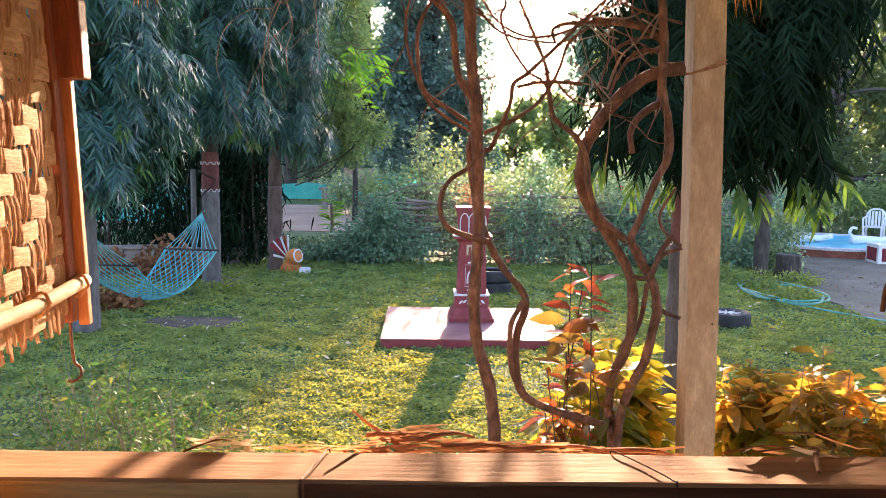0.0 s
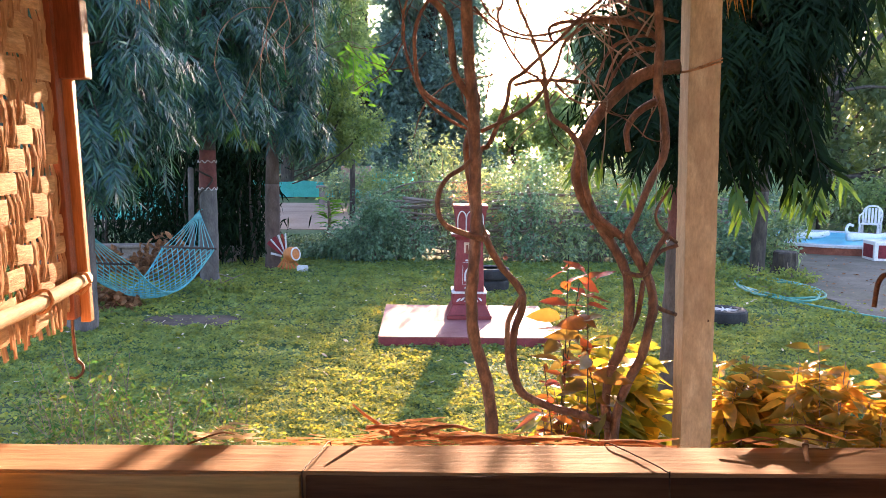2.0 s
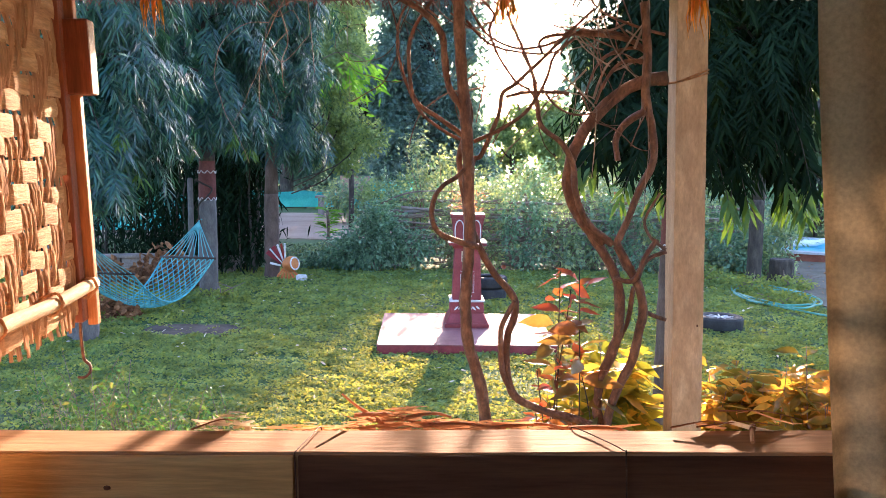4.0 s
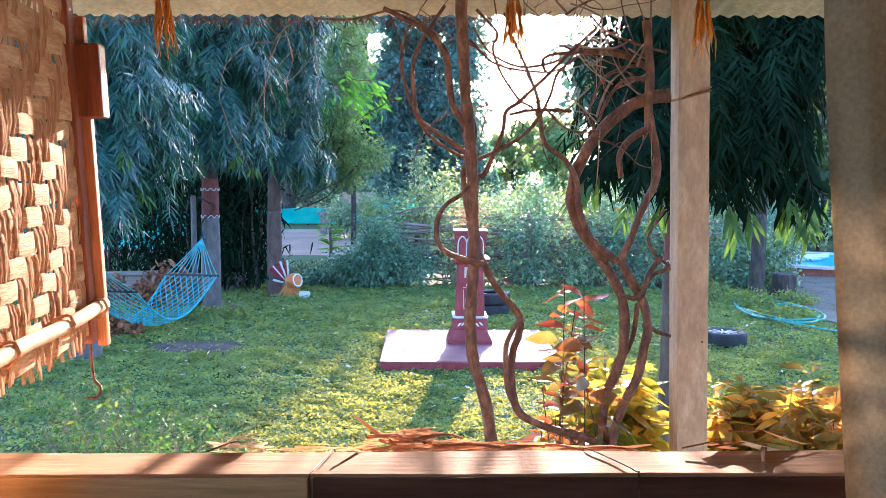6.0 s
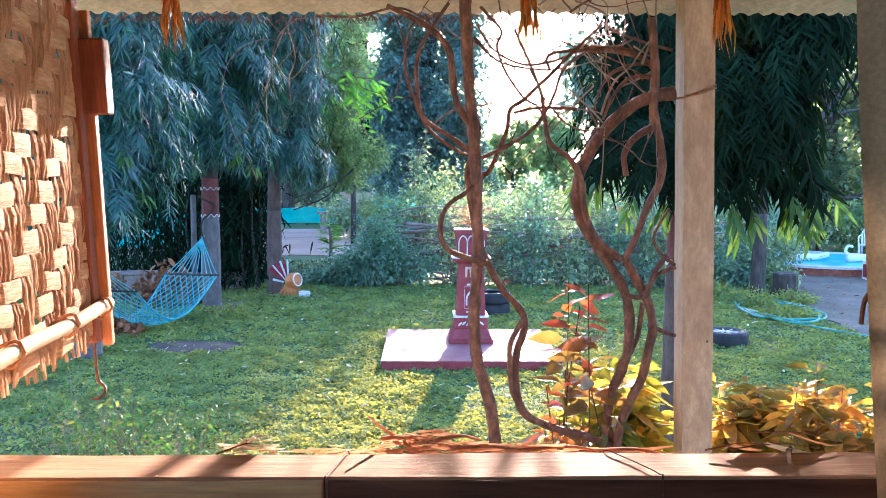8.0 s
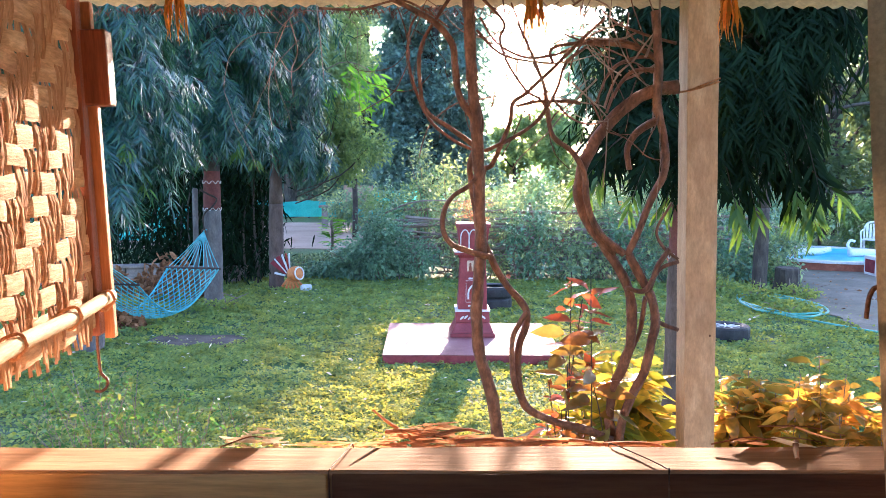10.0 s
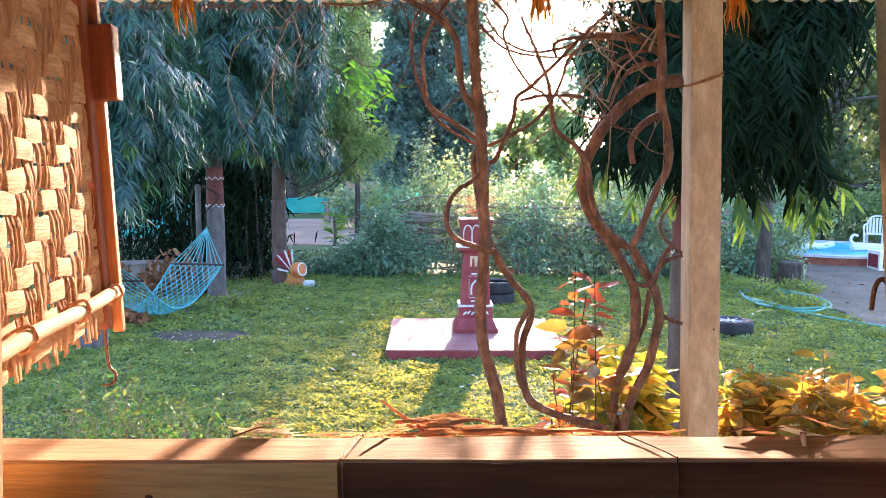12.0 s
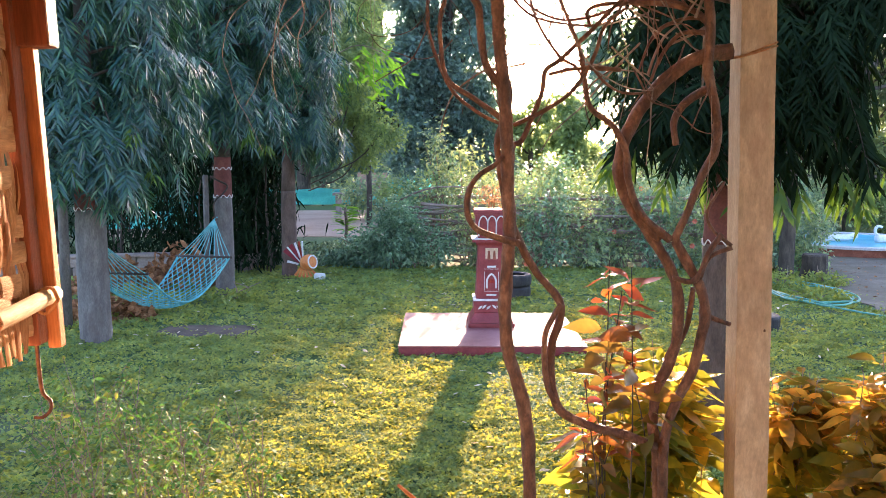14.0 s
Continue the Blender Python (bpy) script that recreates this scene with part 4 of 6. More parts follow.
vine_right = thing("vine", (0, 0, 0), "bare brown twisted vine tied to the white post", "vine", "vines")
vine_left.location = (0.23, 3.42, 0)
vine_right.location = (0.75, 3.48, 0)


def stem(parent, r0, r1, y, line, material="vine"):
    ox, oy, _ = parent.location
    pts = [(x - ox, y - oy + 0.035 * noise.noise(Vector((x * 3, z * 3, r0 * 99))), z) for x, z in line]
    return part("stem", tube(pts, r0, r1, 10 if r0 > 0.005 else 6, 7, 0.28), material, parent, "", True)


stem(vine_left, 0.026, 0.024, 3.42, [(0.23, -0.03), (0.225, 0.5), (0.213, 1.001), (0.188, 1.226), (0.143, 1.375), (0.12, 1.499), (0.116, 1.67), (0.131, 1.864), (0.124, 2.032), (0.118, 2.223), (0.104, 2.411), (0.086, 2.597), (0.075, 2.759), (0.068, 3.032)])
stem(vine_right, 0.0185, 0.012, 3.46, [(0.717, 1.031), (0.604, 1.08), (0.468, 1.117), (0.343, 1.179), (0.3, 1.292), (0.303, 1.442), (0.338, 1.567), (0.312, 1.641), (0.238, 1.726), (0.181, 1.824), (0.126, 1.958), (0.094, 2.127), (0.082, 2.22), (0.112, 2.33), (0.126, 2.42), (0.092, 2.53)])
stem(vine_right, 0.011, 0.012, 3.44, [(0.342, 1.185), (0.284, 1.285), (0.272, 1.471), (0.304, 1.558), (0.333, 1.607)])
stem(vine_left, 0.014, 0.008, 3.4, [(0.168, 1.847), (0.077, 1.871), (0.006, 1.901), (-0.03, 1.961), (-0.024, 2.044), (0.016, 2.104), (0.071, 2.14), (0.105, 2.175)])
stem(vine_left, 0.011, 0.007, 3.44, [(0.118, 2.294), (0.062, 2.341), (-0.01, 2.388), (-0.105, 2.458), (-0.132, 2.575), (-0.13, 2.715), (-0.071, 2.831), (-0.001, 2.934)])
stem(vine_left, 0.016, 0.011, 3.43, [(0.117, 2.317), (0.092, 2.423), (0.035, 2.517), (0.015, 2.645), (0.0, 2.737), (-0.071, 2.817), (-0.165, 2.875), (-0.259, 2.92)])
stem(vine_left, 0.007, 0.004, 3.46, [(0.104, 2.29), (0.003, 2.341), (-0.094, 2.424), (-0.154, 2.554), (-0.185, 2.694), (-0.171, 2.811), (-0.119, 2.892)])
stem(vine_right, 0.007, 0.006, 3.44, [(0.969, 1.839), (0.9, 1.897), (0.881, 1.969), (0.942, 2.079)])
stem(vine_right, 0.009, 0.008, 3.46, [(0.974, 1.83), (0.893, 1.792), (0.857, 1.707)])
stem(vine_right, 0.008, 0.005, 3.54, [(0.896, 2.661), (0.773, 2.755), (0.604, 2.767), (0.448, 2.707), (0.315, 2.694), (0.193, 2.754), (0.12, 2.86)])
stem(vine_right, 0.0275, 0.022, 3.5, [(0.961, 2.569), (0.856, 2.551), (0.759, 2.498), (0.662, 2.399), (0.587, 2.279), (0.554, 2.158), (0.559, 2.072), (0.623, 1.944), (0.718, 1.86)])
stem(vine_right, 0.006, 0.016, 3.47, [(0.278, 2.824), (0.343, 2.688), (0.394, 2.564), (0.41, 2.453), (0.433, 2.355), (0.519, 2.285), (0.57, 2.187), (0.583, 2.074), (0.64, 1.946), (0.749, 1.854)])
stem(vine_right, 0.019, 0.015, 3.45, [(0.849, 2.876), (0.869, 2.646), (0.867, 2.495), (0.899, 2.356), (0.91, 2.217), (0.858, 2.09), (0.806, 1.949), (0.759, 1.848)])
stem(vine_right, 0.017, 0.012, 3.49, [(0.878, 2.428), (0.795, 2.378), (0.755, 2.301), (0.767, 2.216)])
stem(vine_right, 0.012, 0.006, 3.52, [(0.893, 2.661), (0.813, 2.723), (0.657, 2.751), (0.488, 2.747), (0.421, 2.719), (0.433, 2.666)])
stem(vine_right, 0.01, 0.005, 3.51, [(0.884, 2.639), (0.771, 2.632), (0.696, 2.541), (0.663, 2.456)])
stem(vine_right, 0.008, 0.004, 3.53, [(0.901, 2.683), (0.816, 2.697), (0.718, 2.669), (0.665, 2.612), (0.622, 2.5)])
stem(vine_right, 0.007, 0.004, 3.53, [(0.956, 2.753), (0.856, 2.78), (0.713, 2.835), (0.627, 2.904)])
stem(vine_right, 0.007, 0.012, 3.47, [(0.646, 2.852), (0.565, 2.777), (0.489, 2.702), (0.421, 2.633), (0.317, 2.536), (0.262, 2.494), (0.249, 2.41), (0.18, 2.241), (0.145, 2.213), (0.132, 2.128), (0.126, 2.014)])
stem(vine_right, 0.01, 0.007, 3.48, [(0.544, 2.496), (0.488, 2.501), (0.375, 2.502), (0.277, 2.483)])
stem(vine_right, 0.009, 0.006, 3.46, [(0.144, 2.29), (0.249, 2.34), (0.347, 2.403), (0.409, 2.48), (0.449, 2.563), (0.482, 2.659), (0.564, 2.728)])
stem(vine_right, 0.007, 0.005, 3.5, [(0.132, 2.925), (0.22, 2.829), (0.204, 2.76), (0.248, 2.65), (0.32, 2.552), (0.384, 2.508), (0.413, 2.441)])
stem(vine_right, 0.006, 0.004, 3.5, [(0.105, 2.801), (0.205, 2.705), (0.346, 2.671), (0.473, 2.671), (0.542, 2.72)])
stem(vine_right, 0.0035, 0.002, 3.5, [(0.192, 2.58), (0.172, 2.468), (0.152, 2.369)])
stem(vine_right, 0.0035, 0.002, 3.5, [(0.433, 2.553), (0.335, 2.496), (0.266, 2.355), (0.21, 2.256)])
stem(vine_right, 0.021, 0.021, 3.5, [(0.655, 1.903), (0.763, 1.734), (0.79, 1.621), (0.788, 1.467), (0.768, 1.381), (0.724, 1.254), (0.712, 1.117), (0.729, 0.98), (0.742, 0.682), (0.762, 0.113)])
stem(vine_right, 0.0195, 0.02, 3.46, [(0.77, 1.852), (0.858, 1.684), (0.884, 1.571), (0.868, 1.457), (0.849, 1.343), (0.793, 1.217), (0.756, 1.091), (0.743, 0.896), (0.77, 0.137)])
stem(vine_right, 0.011, 0.01, 3.44, [(0.93, 1.883), (0.881, 1.808), (0.834, 1.706), (0.751, 1.714)])
stem(vine_right, 0.011, 0.01, 3.53, [(0.855, 1.664), (0.835, 1.5), (0.778, 1.38)])
stem(vine_right, 0.011, 0.009, 3.48, [(0.875, 1.577), (0.932, 1.545), (0.998, 1.521)])
stem(vine_right, 0.004, 0.0028, 3.5, [(0.249, 2.912), (0.299, 2.772), (0.277, 2.63), (0.339, 2.507)])
# thin shoots that hang from the eave
stem(vine_left, 0.0028, 0.00196, 3.7, [(-0.737, 2.896), (-0.696, 2.746), (-0.722, 2.645), (-0.713, 2.531)], 'twig')
stem(vine_left, 0.0022, 0.00154, 3.7, [(-0.607, 2.946), (-0.591, 2.771), (-0.574, 2.595)], 'twig')
stem(vine_left, 0.0022, 0.00154, 3.7, [(-0.778, 2.708), (-0.715, 2.645), (-0.604, 2.759)], 'twig')
stem(vine_left, 0.002, 0.0014, 3.7, [(-0.826, 2.92), (-0.751, 2.846), (-0.674, 2.871), (-0.636, 2.808)], 'twig')
stem(vine_left, 0.006, 0.0042, 3.7, [(-0.597, 2.926), (-0.419, 2.921), (-0.242, 2.961), (-0.128, 2.922), (-0.013, 2.843)], 'vine')


def tendrils(parent, seed, n, box, r, material="vine", droop=0.3):
    """Thin wandering shoots inside a box of the plan."""
    g = rnd(seed)
    ox, oy, _ = parent.location
    (xa, xb), (ya, yb), (za, zb) = box
    for _ in range(n):
        p = np.array([xa + (xb - xa) * g.random(), ya + (yb - ya) * g.random(), za + (zb - za) * g.random()])
        a = g.random() * 6.28
        v = np.array([math.cos(a), 0.25 * g.normal(), math.sin(a)])
        pts, turn = [], g.normal() * 0.5
        for _ in range(int(6 + g.random() * 6)):
            pts.append((p[0] - ox, p[1] - oy, p[2]))
            v = unit(v + np.array([-v[2], 0, v[0]]) * turn * 0.5 + g.normal(size=3) * 0.2 - np.array([0, 0, droop * 0.1]))
            p = p + v * 0.08
            p[0], p[1] = min(p[0], xb + 0.04), min(max(p[1], ya), yb)
        k = r * (0.4 + 0.9 * g.random())
        part("tendril", tube(pts, k, k * 0.5, 6, 4, 0.2), material, parent, "", True)


tendrils(vine_right, 11, 14, ((0.42, 0.84), (3.42, 3.6), (2.5, 2.98)), 0.0055)
tendrils(vine_right, 12, 12, ((0.66, 0.84), (3.42, 3.58), (2.45, 2.85)), 0.005, "twig")
# Lighter bark on these shoots imitates the glare of the bright sky.
tendrils(vine_right, 15, 16, ((0.16, 0.62), (3.42, 3.56), (2.5, 2.98)), 0.0042, "twig")
tendrils(vine_left, 13, 12, ((-0.25, 0.3), (3.42, 3.56), (2.45, 2.98)), 0.0035)
tendrils(vine_left, 14, 6, ((-0.75, -0.45), (3.5, 3.7), (2.75, 3.0)), 0.002, "twig", 4.0)

# dry roots and leaf shreds under the eave
g = rnd(21)
n = 620
at = np.stack([-2.2 + 2.9 * g.random(n) ** 0.8, 3.93 + 0.05 * g.random(n), 2.972 + 0.01 * g.normal(size=n)], 1)
eave_litter = thing("dry_creeper", (0, 3.95, 2.97), "dry brown creeper shreds along the eave", "creeper")
tagged(part("shred_fringe", blades("shred_fringe", at - np.array([0, 3.95, 2.97]), np.stack([g.normal(size=n), 0.4 * g.normal(size=n), -0.6 - 0.4 * g.random(n)], 1), sphere_dirs(g, n), 0.02 + 0.03 * g.random(n), 0.003 + 0.005 * g.random(n), BLADE, 0.2), "vine", eave_litter), kind="stuff")


# ---- shrubs in front of the post ----
def shrub(name, loc, label, category, group, stems, leaf_mat, seed, height, spread, leaf, per=14, stem_mat="twig", tip_mat=None, lift=0.35, base=0.35, stem_r=0.0045, broad=0.36, tip_from=0.78):
    """Upright stems, each with a spiral of broad leaves that is dense towards the top."""
    ob = thing(name, loc, label, category, group)
    g = rnd(seed)
    at, along, size, tips = [], [], [], []
    for k in range(stems):
        a = g.random() * 6.28
        r = spread * math.sqrt(g.random())
        top = np.array([r * math.cos(a), r * math.sin(a), height * (0.72 + 0.28 * g.random())])
        foot = np.array([top[0] * 0.35, top[1] * 0.35, -0.02])
        bend = np.array([g.normal() * 0.06, g.normal() * 0.06, height * 0.5])
        line = [foot, foot * 0.5 + top * np.array([0.4, 0.4, 0]) + bend, top]
        part("stem", tube(line, stem_r, stem_r * 0.5, 6, 6), stem_mat, ob, "", True)
        path = np.array([tuple(p) for p in smooth_line(line, 10)])
        for j in range(per):
            s = base + (1 - base) * 0.97 * (j / (per - 1)) ** 0.5
            p = path[min(int(s * (len(path) - 1)), len(path) - 1)] + g.normal(size=3) * 0.02
            th = j * 2.4 + k
            up = lift + 0.3 * (s > 0.93) + 0.3 * g.normal()
            at.append(p)
            along.append((math.cos(th), math.sin(th), up))
            size.append(leaf * (0.65 + 0.5 * g.random()) * (0.75 if s > 0.95 else 1))
            tips.append(s > tip_from)
    at, along, size, tips = np.array(at), np.array(along), np.array(size), np.array(tips)
    face = np.array([0, -0.35, 1.0]) + g.normal(size=at.shape) * 0.5
    for sel, nm, mt in ((tips, "young_leaves", tip_mat), (~tips, "leaves", leaf_mat)) if tip_mat else ((tips | True, "leaves", leaf_mat),):
        if sel.any():
            part(nm, blades(nm, at[sel], along[sel], face[sel], size[sel], size[sel] * broad, LEAF, 0.26, 0.035, 0.16), mt, ob)
    return ob


shrub("red_leaf_shrub", (0.575, 3.62, 0), "shrub with red and bronze pointed leaves", "shrub", "leaf shrubs", 4, "croton_bronze", 31, 1.80, 0.09, 0.18, 16, base=0.55, broad=0.36, stem_mat="bark", tip_mat="croton_red", lift=0.3, tip_from=0.88)
shrub("red_leaf_shrub", (0.47, 3.60, 0), "low shrub with red and bronze pointed leaves", "shrub", "leaf shrubs", 5, "croton_bronze", 32, 1.34, 0.12, 0.13, 14, base=0.5, broad=0.29, stem_mat="bark", tip_mat="croton_red")
for i, (x, y, h, r, n) in enumerate(((0.78, 3.95, 1.42, 0.22, 7), (0.93, 4.08, 1.36, 0.16, 6), (0.62, 4.0, 1.15, 0.2, 6), (0.80, 4.1, 1.05, 0.2, 7))):
    shrub("yellow_leaf_shrub", (x, y, 0), "shrub with broad sunlit yellow-green leaves", "shrub", "leaf shrubs", n, "croton_yellow", 40 + i, h, r, 0.20, 30, base=0.42, lift=0.12, broad=0.37, stem_r=0.004)
for i, (x, y, h, r, n) in enumerate(((1.46, 4.0, 1.22, 0.14, 7), (1.62, 3.9, 1.34, 0.2, 8), (1.85, 3.8, 1.36, 0.22, 8), (2.1, 3.7, 1.42, 0.2, 7), (1.62, 3.6, 1.12, 0.2, 8), (1.8, 3.55, 1.15, 0.25, 8), (2.3, 3.8, 1.38, 0.25, 7))):
    shrub("orange_leaf_shrub", (x, y, 0), "shrub with broad orange and yellow variegated leaves", "shrub", "leaf shrubs", n, "croton_yellow", 60 + i, h, r, 0.165, 34, base=0.4, lift=0.12, stem_r=0.004, broad=0.36, tip_mat="croton_orange")


def weed(loc, seed, height, label):
    """A straggling weed: leaning stems with side twigs and small pointed leaves."""
    ob = thing("garden_weed", loc, label, "plant", "weeds")
    g = rnd(seed)
    at, along, size = [], [], []
    for k in range(5):
        a = g.random() * 6.28
        lean = 0.12 + 0.28 * g.random()
        top = np.array([lean * math.cos(a), lean * math.sin(a), height * (0.6 + 0.4 * g.random())])
        line = [np.array([0, 0, -0.02]), top * np.array([0.3, 0.3, 0.5]) + g.normal(size=3) * 0.03, top]
        lines = [smooth_line(line, 12)]
        part("stem", tube(line, 0.0042, 0.0015, 6, 6), "twig", ob, "", True)
        for q in range(4):
            p = np.array(tuple(lines[0][int(len(lines[0]) * (0.3 + 0.15 * q))]))
            b = g.random() * 6.28
            e = p + np.array([math.cos(b), math.sin(b), 1.0 + 0.6 * g.random()]) * height * 0.13
            tw = [p, (p + e) / 2 + g.normal(size=3) * 0.012, e]
            part("twig", tube(tw, 0.0024, 0.001, 5, 4), "twig", ob, "", True)
            lines.append(smooth_line(tw, 10))
        for ln in lines:
            m = len(ln)
            for j in range(int(m * 0.25), m):
                for _ in range(int(g.random() < 0.72) if j < m - 3 else 2):
                    th = g.random() * 6.28
                    at.append(np.array(tuple(ln[j])) + g.normal(size=3) * 0.006)
                    along.append((math.cos(th), math.sin(th), 0.1 + 0.5 * g.normal()))
                    size.append(0.022 + 0.026 * g.random())
    size = np.array(size)
    part("leaves", blades("leaves", np.array(at), np.array(along), np.array([0, -0.2, 1.0]) + g.normal(size=(len(at), 3)) * 0.6, size, size * 0.42, LANCE, 0.3, 0.02), "weed", ob, "", True)
    return ob


for i, (x, y, h) in enumerate(((-2.2, 4.6, 1.12), (-1.95, 4.35, 1.18), (-1.75, 4.5, 1.25), (-1.5, 4.4, 1.0), (-2.05, 5.3, 0.9), (-1.4, 3.9, 1.05), (-1.2, 4.7, 0.85), (-2.5, 5.2, 1.0), (-1.65, 5.0, 0.8), (-2.35, 4.2, 1.05))):
    weed((x, y, 0), 80 + i, h, "straggling twiggy weed with small olive-green leaves")


# ---- shrine pillar on its slab ----
slab = thing("shrine_slab", (0.2, 10.28, 0), "low red-painted concrete slab with pale worn top", "slab", turn=2.0)
part("base", block(2.06, 1.98, 0.10, (0, 0, 0), 0.012), "oxide", slab)
part("top", block(2.07, 1.99, 0.014, (0, 0, 0.1), 0.005), "slab", slab, "worn pale pink slab top")
pillar = thing("shrine_pillar", (0.235, 10.55, 0.114), "square red-oxide garden shrine pillar with white painted motifs", "shrine", turn=2.0)


def tiers(rows):
    return joined(*[block(w, w, h, (0, 0, z), b, None, k) for w, h, z, b, k in rows])


part("pedestal", tiers([(0.56, 0.05, 0.0, 0.01, 1), (0.54, 0.13, 0.05, 0.012, 0.76), (0.43, 0.14, 0.18, 0.008, 0.97)]), "oxide", pillar)
part("pedestal_ledge", tiers([(0.44, 0.025, 0.315, 0.006, 1)]), "dust_white", pillar, "white painted ledge")
part("shaft", tiers([(0.37, 0.66, 0.338, 0.01, 0.86)]), "oxide", pillar)
part("cornice", tiers([(0.36, 0.04, 0.99, 0.006, 1.08), (0.47, 0.035, 1.03, 0.006, 1)]), "oxide", pillar)
part("cornice_edge", tiers([(0.48, 0.012, 1.062, 0.003, 1)]), "dust_white", pillar, "white painted edge")
pot_bm = joined(block(0.33, 0.33, 0.30, (0, 0, 1.072), 0.015, None, 1.22), block(0.43, 0.43, 0.05, (0, 0, 1.37), 0.01))
part("planter", pot_bm, "oxide", pillar, "flared square planter")
F = -1
for x0 in (-0.105, 0.0, 0.105):
    arc = [(x0 - 0.052, F * 0.178, 1.10), (x0 - 0.052, F * 0.196, 1.26), (x0 - 0.03, F * 0.205, 1.325), (x0, F * 0.207, 1.345), (x0 + 0.03, F * 0.205, 1.325), (x0 + 0.052, F * 0.196, 1.26), (x0 + 0.052, F * 0.178, 1.10)]
    part("petal_line", tube(arc, 0.008, sides=6, steps=4), "dust_white", pillar, "white petal outline")
part("picture", block(0.15, 0.006, 0.155, (0, -0.163, 0.80), 0.001), "straw", pillar, "pale painted picture panel")
for x in (-0.033, 0.033):
    part("picture_shape", block(0.04, 0.005, 0.11, (x, -0.167, 0.815), 0.002, None, 0.55), "brick", pillar)
for a in ((0.005, 0.30, -0.085, 0.42), (0.005, 0.30, 0.085, 0.42)):
    part("frame_line", block(a[0], 0.008, a[1], (a[2], -0.177, a[3] - 0.05), 0.001), "dust_white", pillar)
part("frame_line", block(0.178, 0.008, 0.005, (0, -0.168, 0.70), 0.001), "dust_white", pillar)
part("frame_line", block(0.178, 0.008, 0.005, (0, -0.178, 0.43), 0.001), "dust_white", pillar)
part("inscription_bar", block(0.11, 0.006, 0.022, (0, -0.17, 0.72), 0.002), "dust_white", pillar)
part("inscription_bar", block(0.12, 0.006, 0.022, (0, -0.181, 0.375), 0.002), "dust_white", pillar)
arch = [(-0.055, -0.178, 0.47), (-0.055, -0.176, 0.55), (-0.04, -0.174, 0.60), (0, -0.172, 0.64), (0.04, -0.174, 0.60), (0.055, -0.176, 0.55), (0.055, -0.178, 0.47)]
part("niche_arch", tube(arch, 0.012, sides=6, steps=4), "dust_white", pillar, "white arch of a small niche")
part("niche", block(0.085, 0.01, 0.11, (0, -0.173, 0.47), 0.004, None, 0.8), "dark_bead", pillar, "dark red recessed niche")
for k, x in enumerate((-0.14, -0.09, -0.04, 0.04, 0.09, 0.14)):
    s = 1 if x < 0 else -1
    part("leaf_motif", blades("motif", np.array([[x - 0.02 * s, -0.2185, 0.215 + 0.01 * (k % 2)]]), np.array([[0.7 * s, 0, 0.75]]), np.array([[0, -1.0, 0]]), 0.075, 0.026, OVAL, 0.1), "dust_white", pillar, "white painted leaf")
g = rnd(90)
n = 150
at = np.stack([g.normal(size=n) * 0.08, g.normal(size=n) * 0.08, np.full(n, 0.0)], 1)
basil = thing("dry_basil", (0.235, 10.55, 1.53), "dry orange-brown herb growing in the shrine planter", "plant")
for k in range(9):
    a = k * 0.7
    part("twig", tube([(0.03 * math.cos(a), 0.03 * math.sin(a), 0), (0.06 * math.cos(a), 0.06 * math.sin(a), 0.15), (0.12 * math.cos(a), 0.12 * math.sin(a), 0.27 + 0.03 * math.sin(k * 3))], 0.004, 0.002, 6, 3), "dry", basil)
d = sphere_dirs(g, n) + np.array([0, 0, 0.6])
part("leaves", blades("leaves", at + np.stack([g.normal(size=n) * 0.04, g.normal(size=n) * 0.04, 0.04 + 0.24 * g.random(n)], 1), d, sphere_dirs(g, n), 0.05 + 0.03 * g.random(n), 0.018, DIAMOND, 0.3), "coir", basil)


# ---- tyres, hose, stump ----
def tyre(loc, label, tilt=0.0, spokes=False):
    ob = thing("tyre", loc, label, "tyre", "old tyres")
    prof = [(0.20, 0.012), (0.24, 0.0), (0.285, 0.008), (0.30, 0.035), (0.303, 0.09), (0.30, 0.15), (0.285, 0.178), (0.24, 0.186), (0.20, 0.174), (0.192, 0.16), (0.235, 0.13), (0.24, 0.09), (0.235, 0.05), (0.192, 0.026)]
    sides, verts, faces = 40, [], []
    for r, z in prof:
        for i in range(sides):
            a = 2 * math.pi * i / sides
            k = 1 + (0.008 * (i % 2) if 0.03 < z < 0.155 and r > 0.29 else 0)
            verts.append((r * k * math.cos(a), r * k * math.sin(a), z))
    m = len(prof)
    for j in range(m):
        for i in range(sides):
            faces.append((j * sides + i, j * sides + (i + 1) % sides, ((j + 1) % m) * sides + (i + 1) % sides, ((j + 1) % m) * sides + i))
    part("tread", raw("tread", verts, faces), "rubber", ob, "", False)
    if spokes:
        part("wheel_cover", lathe([(0.19, 0.13), (0.2, 0.165), (0.195, 0.172), (0.17, 0.15), (0.02, 0.16)], 32), "rubber", ob)
        for i in range(9):
            a = 2 * math.pi * i / 9
            part("spoke", block(0.16, 0.018, 0.008, (0.10, 0, 0.158), 0.002, None, 1.0), "dust_white", ob, "white painted spoke").matrix_basis = pose(0, 0, 0.006, 0, 0, math.degrees(a))
    return ob


tyre((3.62, 10.98, 0.0), "old tyre lying flat with white painted spokes", spokes=True)
tyre((0.62, 13.25, 0.0), "old black tyre lying under another")
tyre((0.63, 13.24, 0.187), "old black tyre stacked on another")

hose = thing("garden_hose", (5.28, 13.55, 0), "pale teal garden hose lying in loose coils", "hose")
loop = []
